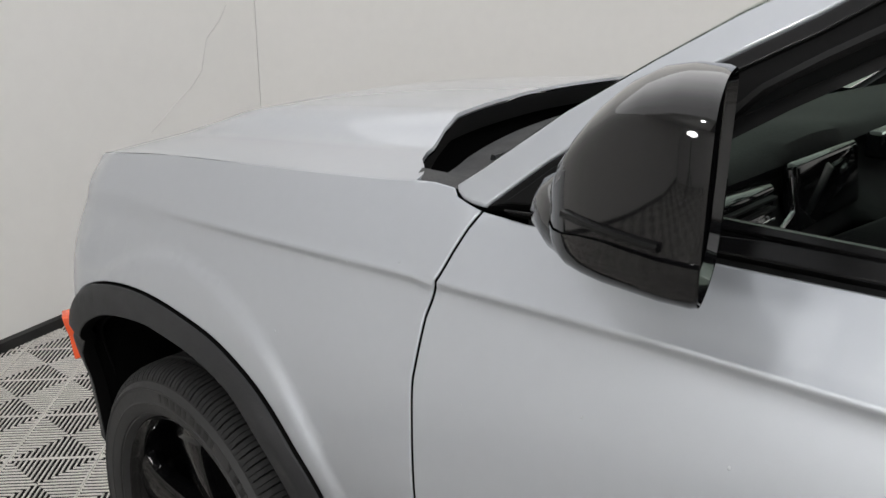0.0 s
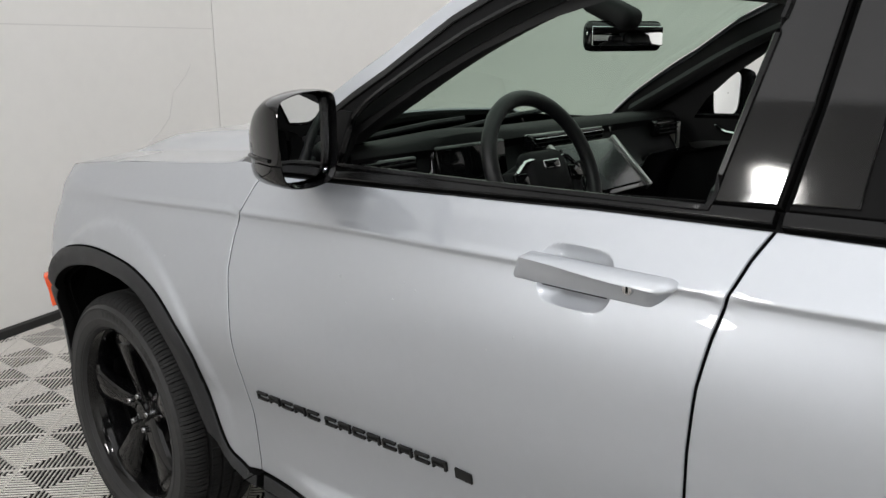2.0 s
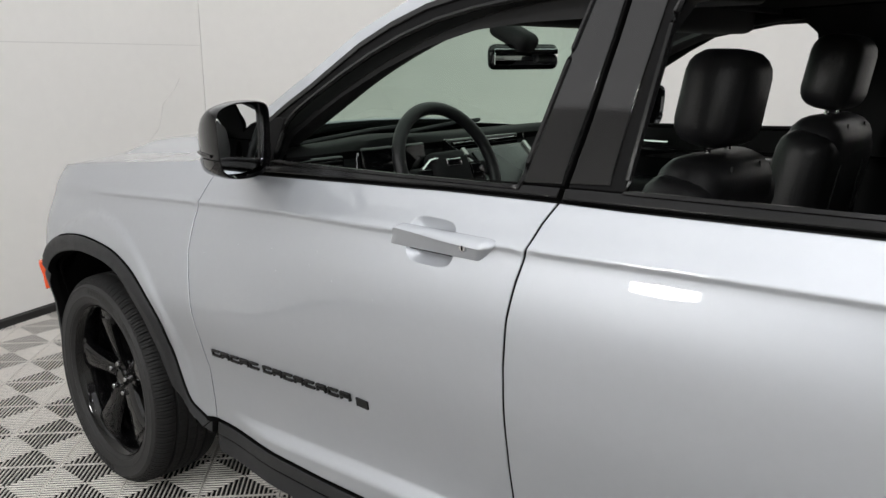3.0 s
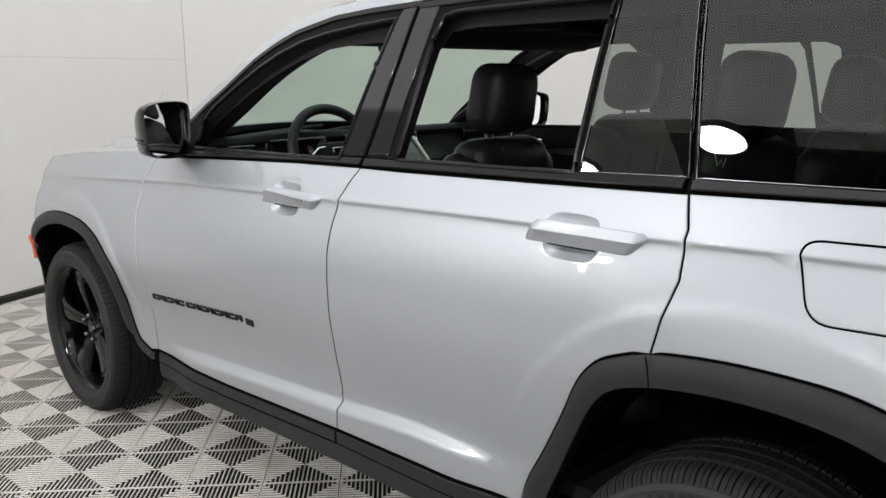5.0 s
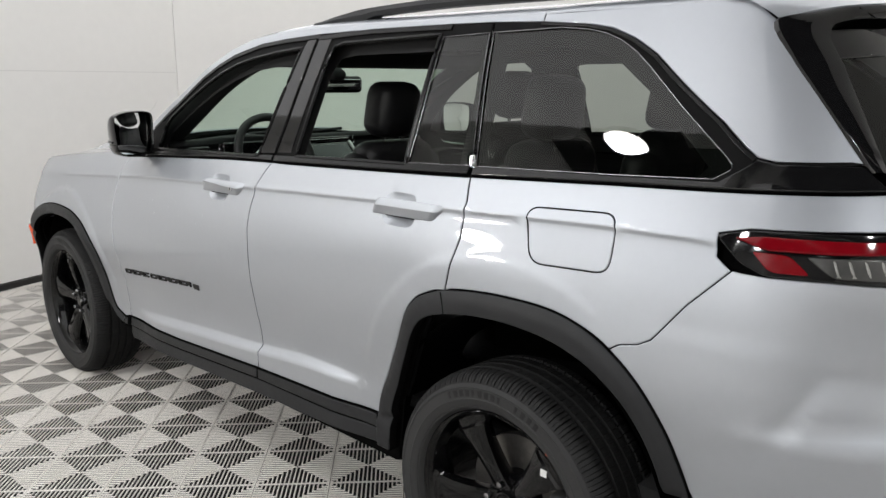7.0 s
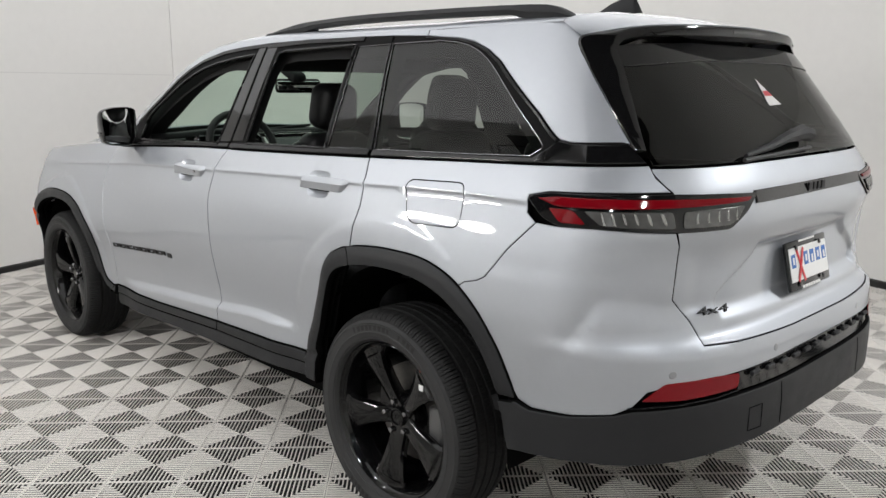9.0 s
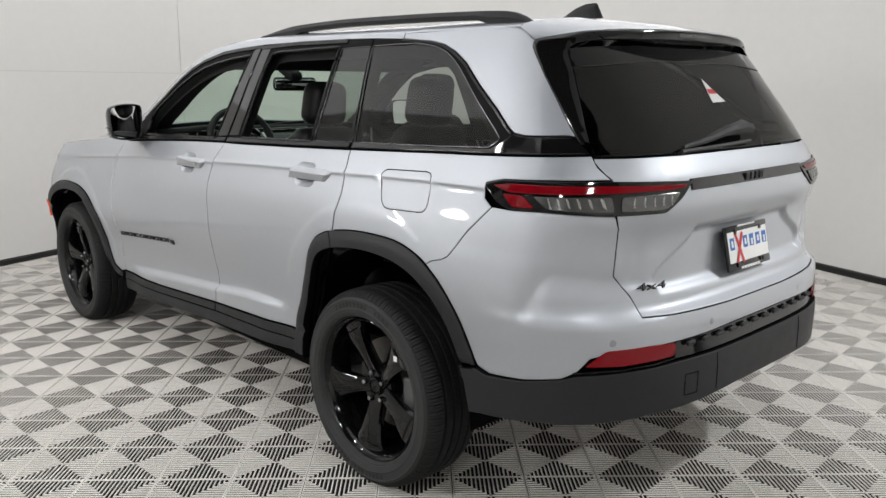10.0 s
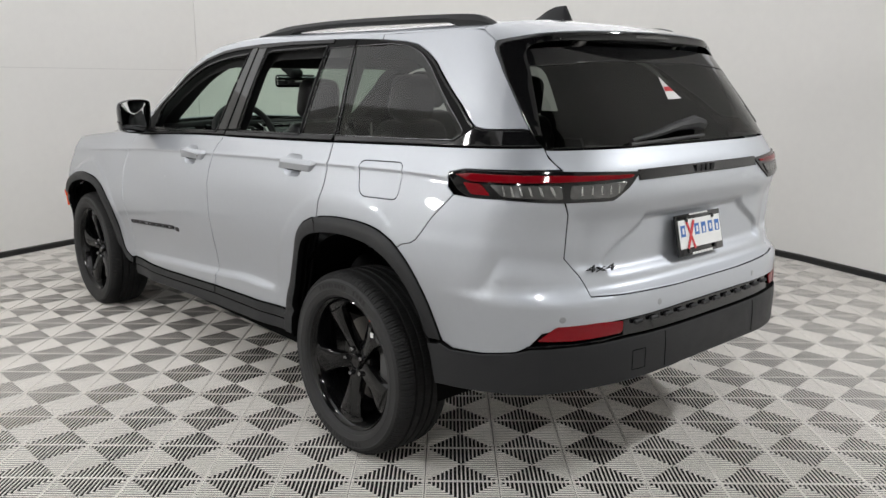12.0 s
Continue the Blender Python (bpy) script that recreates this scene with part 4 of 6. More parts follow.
def tread_bm():
    """Shoulder blocks parted by cross grooves, two rows of ribs with fine cuts, four grooves round the tyre."""
    prof = [(0.355, 0.1225, 0.001), (0.358, 0.121, 0.004), (0.363, 0.1185, 0.008), (0.371, 0.111, 0.0095), (0.377, 0.101, 0.0095), (0.3805, 0.090, 0.0095), (0.3825, 0.075, 0.009), (0.3835, 0.0660, 0.009), (0.381, 0.0640, 0.006), (0.372, 0.0625, 0), (0.372, 0.0535, 0), (0.3835, 0.052, 0.0)]
    prof += [(0.384, 0.050, 0.003), (0.384, 0.038, 0.003), (0.384, 0.0245, 0.0), (0.3745, 0.0230, 0), (0.3745, 0.0150, 0), (0.384, 0.0135, 0.0), (0.3845, 0.009, 0.0025), (0.3845, 0.0, 0.0025)]
    prof = prof + [(r, -a, d) for r, a, d in prof[-2::-1]]
    rows = []
    for k in range(96):
        for f, cut in ((0.0, 0), (0.40, 0), (0.43, 0.35), (0.46, 0.35), (0.49, 0), (0.84, 0), (0.87, 1.0), (0.97, 1.0)):
            t = 2 * math.pi * (k + f) / 96
            row = []
            for r, a, d in prof:
                lean = 0.10 * (a / 0.12) * 2 * math.pi / 96 * (0 if d < 0.004 else 2)
                row.append((-a, (r - d * cut) * math.cos(t + lean), (r - d * cut) * math.sin(t + lean)))
            rows.append(row)
    return rows_to_bm(rows, close_v=True)


def marking_bm():
    """Raised unreadable sidewall lettering as plain bars."""
    bm = bmesh.new()
    for start, n in ((62, 9), (104, 4), (250, 14)):
        for k in range(n):
            a0 = start + 4.0 * k
            r0, r1, f1 = 0.320, 0.338, 2.4 if k % 4 else 1.4
            q = []
            for o in (0.1290, 0.1308):
                for r, a in ((r0, 0), (r1, 0), (r1, f1), (r0, f1)):
                    a = radians(a0 + a)
                    q.append(bm.verts.new((-o, r * math.cos(a), r * math.sin(a))))
            for face in ((4, 5, 6, 7), (0, 1, 5, 4), (1, 2, 6, 5), (2, 3, 7, 6), (3, 0, 4, 7)):
                bm.faces.new([q[i] for i in face])
    bmesh.ops.recalc_face_normals(bm, faces=bm.faces)
    return bm


def rim_bm():
    return lathe_bm([(r, -a) for r, a in [(0.272, 0.095), (0.280, 0.106), (0.274, 0.111), (0.262, 0.102), (0.255, 0.085), (0.246, 0.02), (0.235, -0.10), (0.262, -0.11)]], 72)


def spoke_bm():
    """One spoke, at the top (+z), outer face towards -x: a ridge off the middle, one steep flank, widening to a stepped end."""
    rows = []
    for r, w, out, deep in ((0.030, 0.034, 0.060, 0.050), (0.060, 0.033, 0.067, 0.050), (0.095, 0.034, 0.074, 0.048), (0.135, 0.039, 0.081, 0.045), (0.175, 0.047, 0.088, 0.042), (0.205, 0.056, 0.0925, 0.040), (0.225, 0.064, 0.094, 0.038), (0.232, 0.069, 0.089, 0.036), (0.250, 0.075, 0.090, 0.034), (0.262, 0.080, 0.094, 0.030)):
        rows.append([(-(out - deep), -w * 0.86, r), (-(out - 0.020), -w, r), (-(out - 0.004), -w * 0.90, r), (-out, -w * 0.72, r), (-(out - 0.0015), w * 0.02, r), (-(out - 0.005), w * 0.52, r), (-(out - 0.013), w * 0.86, r), (-(out - 0.024), w, r), (-(out - deep), w * 0.86, r)])
    return rows_to_bm(rows, close_u=True, caps=True)


def wheel():
    w = new("wheel")
    w["label"] = "gloss black five-spoke wheel with a road tyre"
    part("tyre", sidewall_bm(), RUBBER, w, "dusty black rubber tyre wall", angle=30)
    part("tread", tread_bm(), TREAD, w, "black grooved tyre tread", angle=24)
    part("sidewall_marking", marking_bm(), material("moulded rubber", (0.015, 0.015, 0.015), 0.55, spec=0.2), w, smooth=False)["kind"] = "stuff"
    rim = part("rim", rim_bm(), WHEEL, w, "gloss black rim")
    sp = spoke_bm()
    first = part("spoke", sp, WHEEL, w, angle=30)
    for k in range(5):
        o = first if k == 0 else new("spoke", first.data)
        o.parent = w
        o.rotation_euler = (radians(72 * k + 43), 0, 0)
    part("hub", lathe_bm([(0.0, -0.0685), (0.024, -0.0685), (0.0255, -0.0665), (0.027, -0.0665), (0.0285, -0.070), (0.032, -0.069), (0.034, -0.060), (0.040, -0.052), (0.072, -0.050), (0.078, -0.040), (0.08, 0.05), (0.0, 0.05)], 40), WHEEL, w)
    nut = lathe_bm([(0.0, -0.082), (0.008, -0.081), (0.0105, -0.076), (0.0105, -0.04)], 12)
    n0 = part("wheel_nut", nut, material("dark chrome", (0.35, 0.35, 0.36), 0.15, 1.0), w, "dark chrome wheel nut")
    for k in range(5):
        o = n0 if k == 0 else new("wheel_nut", n0.data)
        o.parent = w
        a = radians(72 * k + 7)
        o.location = (0, math.cos(a) * 0.057, math.sin(a) * 0.057)
    part("brake_disc", lathe_bm([(0.06, 0.005), (0.175, 0.005), (0.175, 0.033), (0.06, 0.033)], 48), material("brake steel", (0.22, 0.21, 0.20), 0.4, 0.9, grain=0.2, scale=80), w, "grey steel brake disc")
    cal = box_bm(0.09, 0.07, 0.15, 0.015, 3, at=(0.0, -0.165, 0.0))
    part("brake_caliper", cal, material("caliper", (0.12, 0.12, 0.12), 0.5, 0.6), w)
    return w


wh = wheel()
wh.parent = car
wh.location = (-0.828, AXLE_R, HUB)
for (x, y, turn) in ((-0.828, AXLE_F, 0), (0.828, AXLE_R, 180), (0.828, AXLE_F, 180)):
    c = copy_thing(wh, pose(x, y, HUB, 19 if turn == 0 and y > 1 else 0, 0, turn))
    c.parent = car

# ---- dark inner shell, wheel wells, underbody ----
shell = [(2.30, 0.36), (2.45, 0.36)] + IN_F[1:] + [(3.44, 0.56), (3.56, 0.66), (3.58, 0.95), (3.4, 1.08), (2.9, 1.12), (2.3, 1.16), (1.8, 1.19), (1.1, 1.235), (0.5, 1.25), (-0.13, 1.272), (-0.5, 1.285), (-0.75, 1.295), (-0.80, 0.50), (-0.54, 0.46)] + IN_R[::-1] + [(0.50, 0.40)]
# black sheets behind the panels, so their gaps show as shade
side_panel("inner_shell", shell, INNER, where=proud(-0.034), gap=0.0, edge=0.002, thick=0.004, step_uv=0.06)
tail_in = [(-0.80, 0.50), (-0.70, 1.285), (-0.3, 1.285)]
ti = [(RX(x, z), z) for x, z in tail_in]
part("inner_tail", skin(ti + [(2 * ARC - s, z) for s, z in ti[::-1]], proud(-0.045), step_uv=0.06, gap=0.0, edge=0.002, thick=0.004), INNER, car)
for ay in (AXLE_F, AXLE_R):
    rows = []
    first, reach = (6, 0.455) if ay > 1 else (0, 0.50)
    arc = [radians(first + (180 - first) * k / 24) for k in range(25)]
    for a in arc:
        rows.append([(x, ay + (reach if a < 1.57 else 0.50) * math.cos(a), HUB + 0.555 * math.sin(a) - 0.02) for x in (-0.885, -0.75, -0.52)])
    bm = rows_to_bm(rows)
    cap = [bm.verts.new((-0.52, ay + (reach if a < 1.57 else 0.50) * math.cos(a), HUB + 0.555 * math.sin(a) - 0.02)) for a in arc]
    bm.faces.new(cap)
    mirror_of(part("wheel_liner", bm, INNER, car, "dark wheel housing liner"))
part("underbody", box_bm(1.66, 1.95, 0.08, 0.02, 2, at=(0, 1.48, 0.34)), INNER, car)
part("underbody", box_bm(1.02, 3.9, 0.10, 0.02, 2, at=(0, 1.5, 0.42)), INNER, car)
part("underbody", box_bm(1.4, 0.4, 0.10, 0.03, 2, at=(0, -0.74, 0.57)), INNER, car)
for sx in (-1, 1):
    part("splash_guard", box_bm(0.40, 0.012, 0.39, 0.004, 1, at=(sx * 0.706, 3.436, 0.58)), INNER, car)

# ---- hood, cowl, windscreen, front pillars, nose ----
def hood_z(x, y):
    z0 = curve_knots(y, HOOD_LINE[::-1] + [(3.70, 1.00)])
    w = half(y, z0)
    k = min(1, abs(x) / w)
    return z0 - 0.003 + 0.052 * (1 - k**2) + 0.036 * step(0.78, 0.66, k) * step(3.55, 3.25, y)


BACK = [(0, 2.70), (0.18, 2.705), (0.36, 2.692), (0.50, 2.678), (0.63, 2.654), (0.74, 2.626), (0.82, 2.594), (0.87, 2.565), (0.90, 2.538), (0.93, 2.512), (0.96, 2.492), (0.985, 2.48), (1.0, 2.476)]
rows = []
for i in range(37):
    row = []
    for k in range(41):
        u = -math.cos(math.pi * k / 40)
        u = u * (0.75 + 0.25 * abs(u))
        back = curve_knots(abs(u), BACK)
        y = back + (3.70 - 0.12 * abs(u) ** 3 - back) * i / 36
        w = half(y, curve_knots(y, HOOD_LINE[::-1])) + 0.001
        row.append((u * w, y, hood_z(u * w, y)))
    rows.append(row)
lipback = [(x, y + 0.014, z - 0.05) for x, y, z in rows[0]]
lip = [(x, y - 0.002, z - 0.006) for x, y, z in rows[0]]
part("hood", rows_to_bm([lip] + rows), SILVER, car, angle=50)
part("hood_seal", rows_to_bm([lipback, [(x, y - 0.001, z - 0.003) for x, y, z in lip]]), SEAL, car, "black rubber behind the hood")
OUT_A = [(2.399, 1.213), (2.364, 1.238), (2.327, 1.267), (2.256, 1.322), (2.15, 1.390), (2.065, 1.441), (2.01, 1.47), (1.845, 1.575), (1.674, 1.650), (1.528, 1.690), (1.42, 1.703)]
side_panel("front_pillar", [p for p in TOP if p[0] > 1.40] + OUT_A[::-1] + [(2.394, 1.204), (2.380, 1.197), (2.36, 1.194)], SILVER, gap=0.001, edge=0.004, step_uv=0.03)


def pillar_at(t):
    """A place on the windscreen's left edge, from foot (0) to head (1)."""
    k = t * (len(OUT_A) - 1)
    i = min(int(k), len(OUT_A) - 2)
    f = k - i
    y = OUT_A[i][0] * (1 - f) + OUT_A[i + 1][0] * f
    z = OUT_A[i][1] * (1 - f) + OUT_A[i + 1][1] * f
    return Vector((-half(y, z) + 0.006, y, z))


ws = []
for i in range(19):
    p = pillar_at(i / 18)
    row = []
    for k in range(25):
        u = -1 + 2 * k / 24
        row.append((p.x * -u, p.y + 0.16 * (1 - u * u) * (1 - 0.55 * i / 18), p.z + 0.055 * (1 - u * u) * (i / 18)))
    ws.append(row)
wind = part("windscreen", rows_to_bm(ws), CLEAR, car, "greenish clear windscreen")
wind.visible_shadow = False
# front edge of the roof, joining the windscreen's head
head = ws[-1]
frontroof = [head, [(x, y - 0.03, roof_z(x, 1.42) * 0.5 + z * 0.5 + 0.004) for x, y, z in head], [(x, 1.42, roof_z(x, 1.42)) for x, y, z in head]]
part("roof_front", rows_to_bm(frontroof), SILVER, car, angle=60)
# black cowl panel below the glass, a dark well before it, flat plates in the corners
cw, well = [], []
for k in range(33):
    u = -1 + 2 * k / 32
    back = 2.40 + 0.155 * (1 - u * u)
    fr = curve_knots(abs(u), BACK) + 0.012
    x = u * 0.803
    zt = 1.202 + 0.05 * (1 - u * u)
    flat = step(0.86, 0.93, abs(u))
    f = 0.55 + 0.45 * flat
    mid = back + (fr - back) * f
    cw.append([(x, back - 0.05, zt + 0.01), (x, back + 0.01, zt - 0.012 * (1 - flat)), (x, back + (mid - back) * 0.5, zt - 0.024 * (1 - flat)), (x, mid, zt - 0.028 * (1 - flat)), (x, mid + 0.004, zt - 0.05)])
    well.append([(x, mid - 0.01, zt - 0.04), (x, mid + 0.004, zt - 0.16), (x, fr + 0.03, zt - 0.16), (x, fr + 0.035, zt - 0.02)])
part("cowl", rows_to_bm(cw), PLASTIC, car, "black plastic cowl below the windscreen")
part("cowl_well", rows_to_bm(well), INNER, car)
for sx in (-1, 1):
    pts = [(-0.62 * 1, 2.49, 1.205), (-0.5, 2.46, 1.222), (-0.1, 2.47, 1.25), (0.05, 2.47, 1.255)]
    part("wiper", tube_bm([(p[0] + (0.45 if sx > 0 else 0), p[1], p[2]) for p in pts], 0.009, 6), PLASTIC, car)
# nose: bumper, grille and lamps close the front
nose = []
for i in range(15):
    z = 0.36 + 0.706 * i / 14
    zs = max(0.5, z)
    p0 = Vector((-half(3.575, zs), 3.575))
    slope = (Vector((-half(3.58, zs), 3.58)) - Vector((-half(3.56, zs), 3.56))).normalized()
    L = 0.28 - 0.12 * step(0.8, 1.09, z) - 0.05 * step(0.5, 0.36, z)
    line = bezier(p0, p0 + slope * 0.15, Vector((-0.42, 3.575 + L)), Vector((0, 3.575 + L)), 16)
    nose.append([(x, y, z) for x, y in line] + [(-x, y, z) for x, y in line[-2::-1]])
part("front_bumper", rows_to_bm(nose), SILVER, car, angle=50)
marker = side_panel("side_marker", rounded([(3.490, 0.738), (3.53, 0.742), (3.53, 0.665), (3.522, 0.622), (3.482, 0.626)], 0.008), AMBER, label="amber side marker lamp", where=proud(0.034), thick=0.038, step_uv=0.03)
marker.data.materials[1] = AMBER

# ---- door mirrors ----
def mirror_outline():
    line = [(-1.074, 1.376), (-1.055, 1.394), (-1.0, 1.405), (-0.92, 1.405), (-0.882, 1.397), (-0.872, 1.38), (-0.873, 1.31), (-0.88, 1.245), (-0.897, 1.222), (-0.958, 1.216), (-1.03, 1.223), (-1.062, 1.243), (-1.072, 1.31)]
    return rounded(line, 0.035, 4)


def mirror_head(grow=0.0):
    """Left mirror's shell in rings, from the rim forward to a low blunt nose."""
    rows, cx, cz = [], -0.973, 1.315
    for y, kx, kz, dx, dz in ((1.932, 0.93, 0.93, 0, 0), (1.922, 0.98, 0.98, 0, 0), (1.928, 1.0, 1.0, 0, 0), (1.955, 1.015, 1.01, 0, 0), (1.985, 1.0, 0.985, 0.004, -0.003), (2.012, 0.965, 0.92, 0.008, -0.010), (2.036, 0.90, 0.82, 0.012, -0.019), (2.056, 0.81, 0.69, 0.014, -0.029),
                              (2.072, 0.68, 0.53, 0.016, -0.038), (2.084, 0.50, 0.35, 0.018, -0.045), (2.091, 0.26, 0.17, 0.02, -0.05), (2.093, 0.02, 0.02, 0.02, -0.052)):
        rows.append([(cx + dx + (x - cx) * (kx + grow), y + 0.008 + 0.36 * (cx + (x - cx) * kx + 1.065), cz + dz + (z - cz) * (kz + grow)) for x, z in mirror_outline()])
    return rows


mh = part("mirror_housing", rows_to_bm(mirror_head(), close_u=True), GLOSS, car, "gloss black door mirror housing", angle=60)
ring = mirror_head()[0]
gx, gz = -0.973, 1.312
glass_rows = []
for f in (0.99, 0.7, 0.4, 0.02):
    glass_rows.append([(gx + (x - gx) * f, 1.958 + 0.36 * (gx + 1.065) + 0.29 * (x - gx) * f + 0.02 * (z - gz) * f - 0.003 * (1 - f * f), gz + (z - gz) * f) for x, y, z in ring])
mgl = part("mirror_glass", rows_to_bm(glass_rows, close_u=True), MIRROR, mh, "mirror glass", angle=80)
# lower skirt of the housing, parted from the cap by a groove
def groove(x):
    return 1.270 + 0.028 * step(-0.97, -0.89, x)


shell = mirror_head(0.024)[1:]
low = [i for i in range(len(shell[0])) if shell[0][i][2] < groove(shell[0][i][0]) + 0.012]
skirt = part("mirror_skirt", rows_to_bm([[(r[i][0], r[i][1], min(r[i][2], groove(r[i][0]))) for i in low] for r in shell]), GLOSS, mh, "gloss black lower mirror shell", angle=60)
foot = part("mirror_foot", tube_bm([(-0.985, 2.075, 1.236), (-0.955, 2.118, 1.240), (-0.922, 2.152, 1.243), (-0.885, 2.174, 1.244), (-0.835, 2.185, 1.240)], [0.022, 0.028, 0.031, 0.032, 0.032], 16), GLOSS, mh)
side = [min((p for p in r if p[0] < -0.99), key=lambda p: abs(p[2] - 1.280)) for r in mirror_head(0.012)[3:8]]
lampstrip = part("indicator", tube_bm([(x, y, 1.280) for x, y, z in side], 0.004, 8), SATIN, mh, "clear indicator strip")
m2 = mirror_of(mh)
for o in (mgl, skirt, foot, lampstrip):
    q = new(o.name.split(".")[0], o.data)
    q.parent = m2
side_panel("sail_panel", [(2.312, 1.20), (2.246, 1.258), (2.12, 1.352), (2.050, 1.350), (2.052, 1.236)], FRAME, label="black corner panel by the mirror", where=proud(0.006), step_uv=0.03)

# ---- cabin: floor, headliner, dashboard, seats, door linings ----
def soft_box(sx, sy, sz, at, bevel=0.04, tilt=(0, 0, 0), taper=1.0, bulge=0.0):
    """A padded block: rounded, tapered towards its top, crowned."""
    bm = box_bm(sx, sy, sz, bevel, 4)
    for v in bm.verts:
        k = v.co.z / sz + 0.5
        f = 1 + (taper - 1) * k
        v.co.x *= f
        if bulge:
            v.co.y -= bulge * (1 - (2 * v.co.x / sx) ** 2) * (1 if v.co.y < 0 else 0.2)
    bmesh.ops.transform(bm, matrix=pose(*at, *tilt), verts=bm.verts)
    return bm


part("cabin_floor", box_bm(1.6, 3.1, 0.04, at=(0, 0.75, 0.52)), LINER, car, "dark carpet")
part("bulkhead", box_bm(1.66, 0.05, 0.66, 0.01, 1, at=(0, 2.40, 0.83)), INNER, car)
part("load_floor", box_bm(1.3, 0.95, 0.05, 0.01, 1, at=(0, -0.35, 0.86)), LINER, car, "dark carpet load floor")
hl = []
for iy in range(21):
    y = 1.40 - iy * 2.0 / 20
    w = half(max(y, -0.5), 1.66) - 0.035
    hl.append([(x, y, min(roof_z(x, y) - 0.04, 1.70) - 0.012) for x in (-w + 2 * w * k / 14 for k in range(15))])
part("headliner", rows_to_bm(hl), LINER, car, "black headliner")
# inner linings of pillars and window frames
INSIDE_F = [(2.09, 1.25), (2.075, 1.315), (2.0, 1.365), (1.90, 1.425), (1.76, 1.495), (1.62, 1.550), (1.48, 1.585), (1.34, 1.598), (1.13, 1.602), (1.13, 1.52), (1.13, 1.376), (1.135, 1.275)]
FAR_F = [(2.03, 1.25), (1.975, 1.32), (1.88, 1.40), (1.75, 1.485), (1.64, 1.545), (1.54, 1.592), (1.32, 1.628), (1.23, 1.63), (1.20, 1.60), (1.19, 1.376), (1.19, 1.275)]
FAR_R = [(0.93, 1.285), (0.95, 1.42), (0.955, 1.58), (0.93, 1.61), (0.88, 1.617), (0.56, 1.617), (0.545, 1.59), (0.53, 1.42), (0.525, 1.30)]
INSIDE_R = [(0.995, 1.285), (0.99, 1.42), (0.985, 1.57), (0.96, 1.62), (0.88, 1.63), (0.30, 1.635), (0.27, 1.5), (0.25, 1.30)]
INSIDE_Q = [(0.165, 1.305), (0.175, 1.45), (0.19, 1.625), (0.0, 1.63), (-0.08, 1.62), (-0.17, 1.59), (-0.30, 1.50), (-0.42, 1.40), (-0.47, 1.355), (-0.45, 1.33)]
FAR_FIXED = [(0.508, 1.37), (0.522, 1.617), (0.47, 1.615), (0.43, 1.60), (0.408, 1.565), (0.40, 1.50), (0.39, 1.37)]
lining = [(2.30, 1.225)] + [(y, z - 0.006) for y, z in OUT_A[1:-1]] + [(y, z) for y, z in TOP if 1.45 > y > -0.6] + [(-0.66, 1.34), (-0.66, 1.20), (0.5, 1.16), (1.5, 1.12), (2.28, 1.08)]
side_panel("window_lining", lining, LINER, label="black fabric pillar lining", both=False, where=proud(-0.045), gap=0.0, edge=0.002, thick=0.012, step_uv=0.04, holes=[[(SY(y, z), z) for y, z in h] for h in (INSIDE_F, INSIDE_R, INSIDE_Q)])
side_panel("window_lining", lining, LINER, label="black fabric pillar lining", both=False, where=proud(-0.045), gap=0.0, edge=0.002, thick=0.012, step_uv=0.04, holes=[[(SY(y, z), z) for y, z in h] for h in (FAR_F, FAR_R, FAR_FIXED)]).scale = (-1, 1, 1)
INNER_EDGE = [(-0.635, 2.20, 1.255), (-0.632, 2.10, 1.312), (-0.625, 2.0, 1.369), (-0.62, 1.9, 1.426), (-0.615, 1.8, 1.478), (-0.61, 1.7, 1.522), (-0.60, 1.6, 1.560), (-0.59, 1.5, 1.588), (-0.58, 1.4, 1.606), (-0.58, 1.25, 1.622)]
rows = []
for x, y, z in smooth_line(INNER_EDGE, 4):
    a = Vector((-half(y, z + 0.01) + 0.040, y - 0.02, z + 0.004))
    b = Vector((x, y, z))
    c = Vector((x - 0.025, y + 0.012, z + 0.022))
    rows.append([a, a.lerp(b, 0.45) + Vector((0, -0.012, -0.004)), a.lerp(b, 0.8) + Vector((0, -0.012, -0.002)), b + Vector((-0.006, -0.005, 0)), b + Vector((0, 0.004, 0.006)), c])
mirror_of(part("pillar_lining", rows_to_bm(rows), LINER, car, "thick black front pillar lining", angle=60))
side_panel("door_card", [(2.25, 0.55), (2.25, 1.10), (1.9, 1.19), (1.15, 1.225), (1.13, 0.55)], TRIM, label="black front door lining", where=proud(-0.07), gap=0.0, edge=0.01, thick=0.02)
side_panel("door_card", [(1.10, 0.55), (1.10, 1.225), (0.25, 1.25), (0.25, 0.95), (0.45, 0.55)], TRIM, label="black rear door lining", where=proud(-0.07), gap=0.0, edge=0.01, thick=0.02)
for sx in (-1, 1):
    part("armrest", soft_box(0.09, 0.62, 0.07, (sx * 0.83, 1.62, 1.0), 0.025), LEATHER, car, "black padded armrest")
    part("trim_strip", soft_box(0.02, 0.80, 0.035, (sx * 0.848, 1.68, 1.135), 0.006, (0, 0, 0)), material("satin strip", (0.10, 0.10, 0.10), 0.3, 0.6), car, "dark satin trim strip")
    part("inner_handle", tube_bm([(sx * 0.815, 1.958, 1.214), (sx * 0.80, 1.945, 1.208), (sx * 0.79, 1.905, 1.190), (sx * 0.79, 1.84, 1.184), (sx * 0.80, 1.76, 1.184)], 0.008, 8), CHROME, car, "chrome inner door handle")
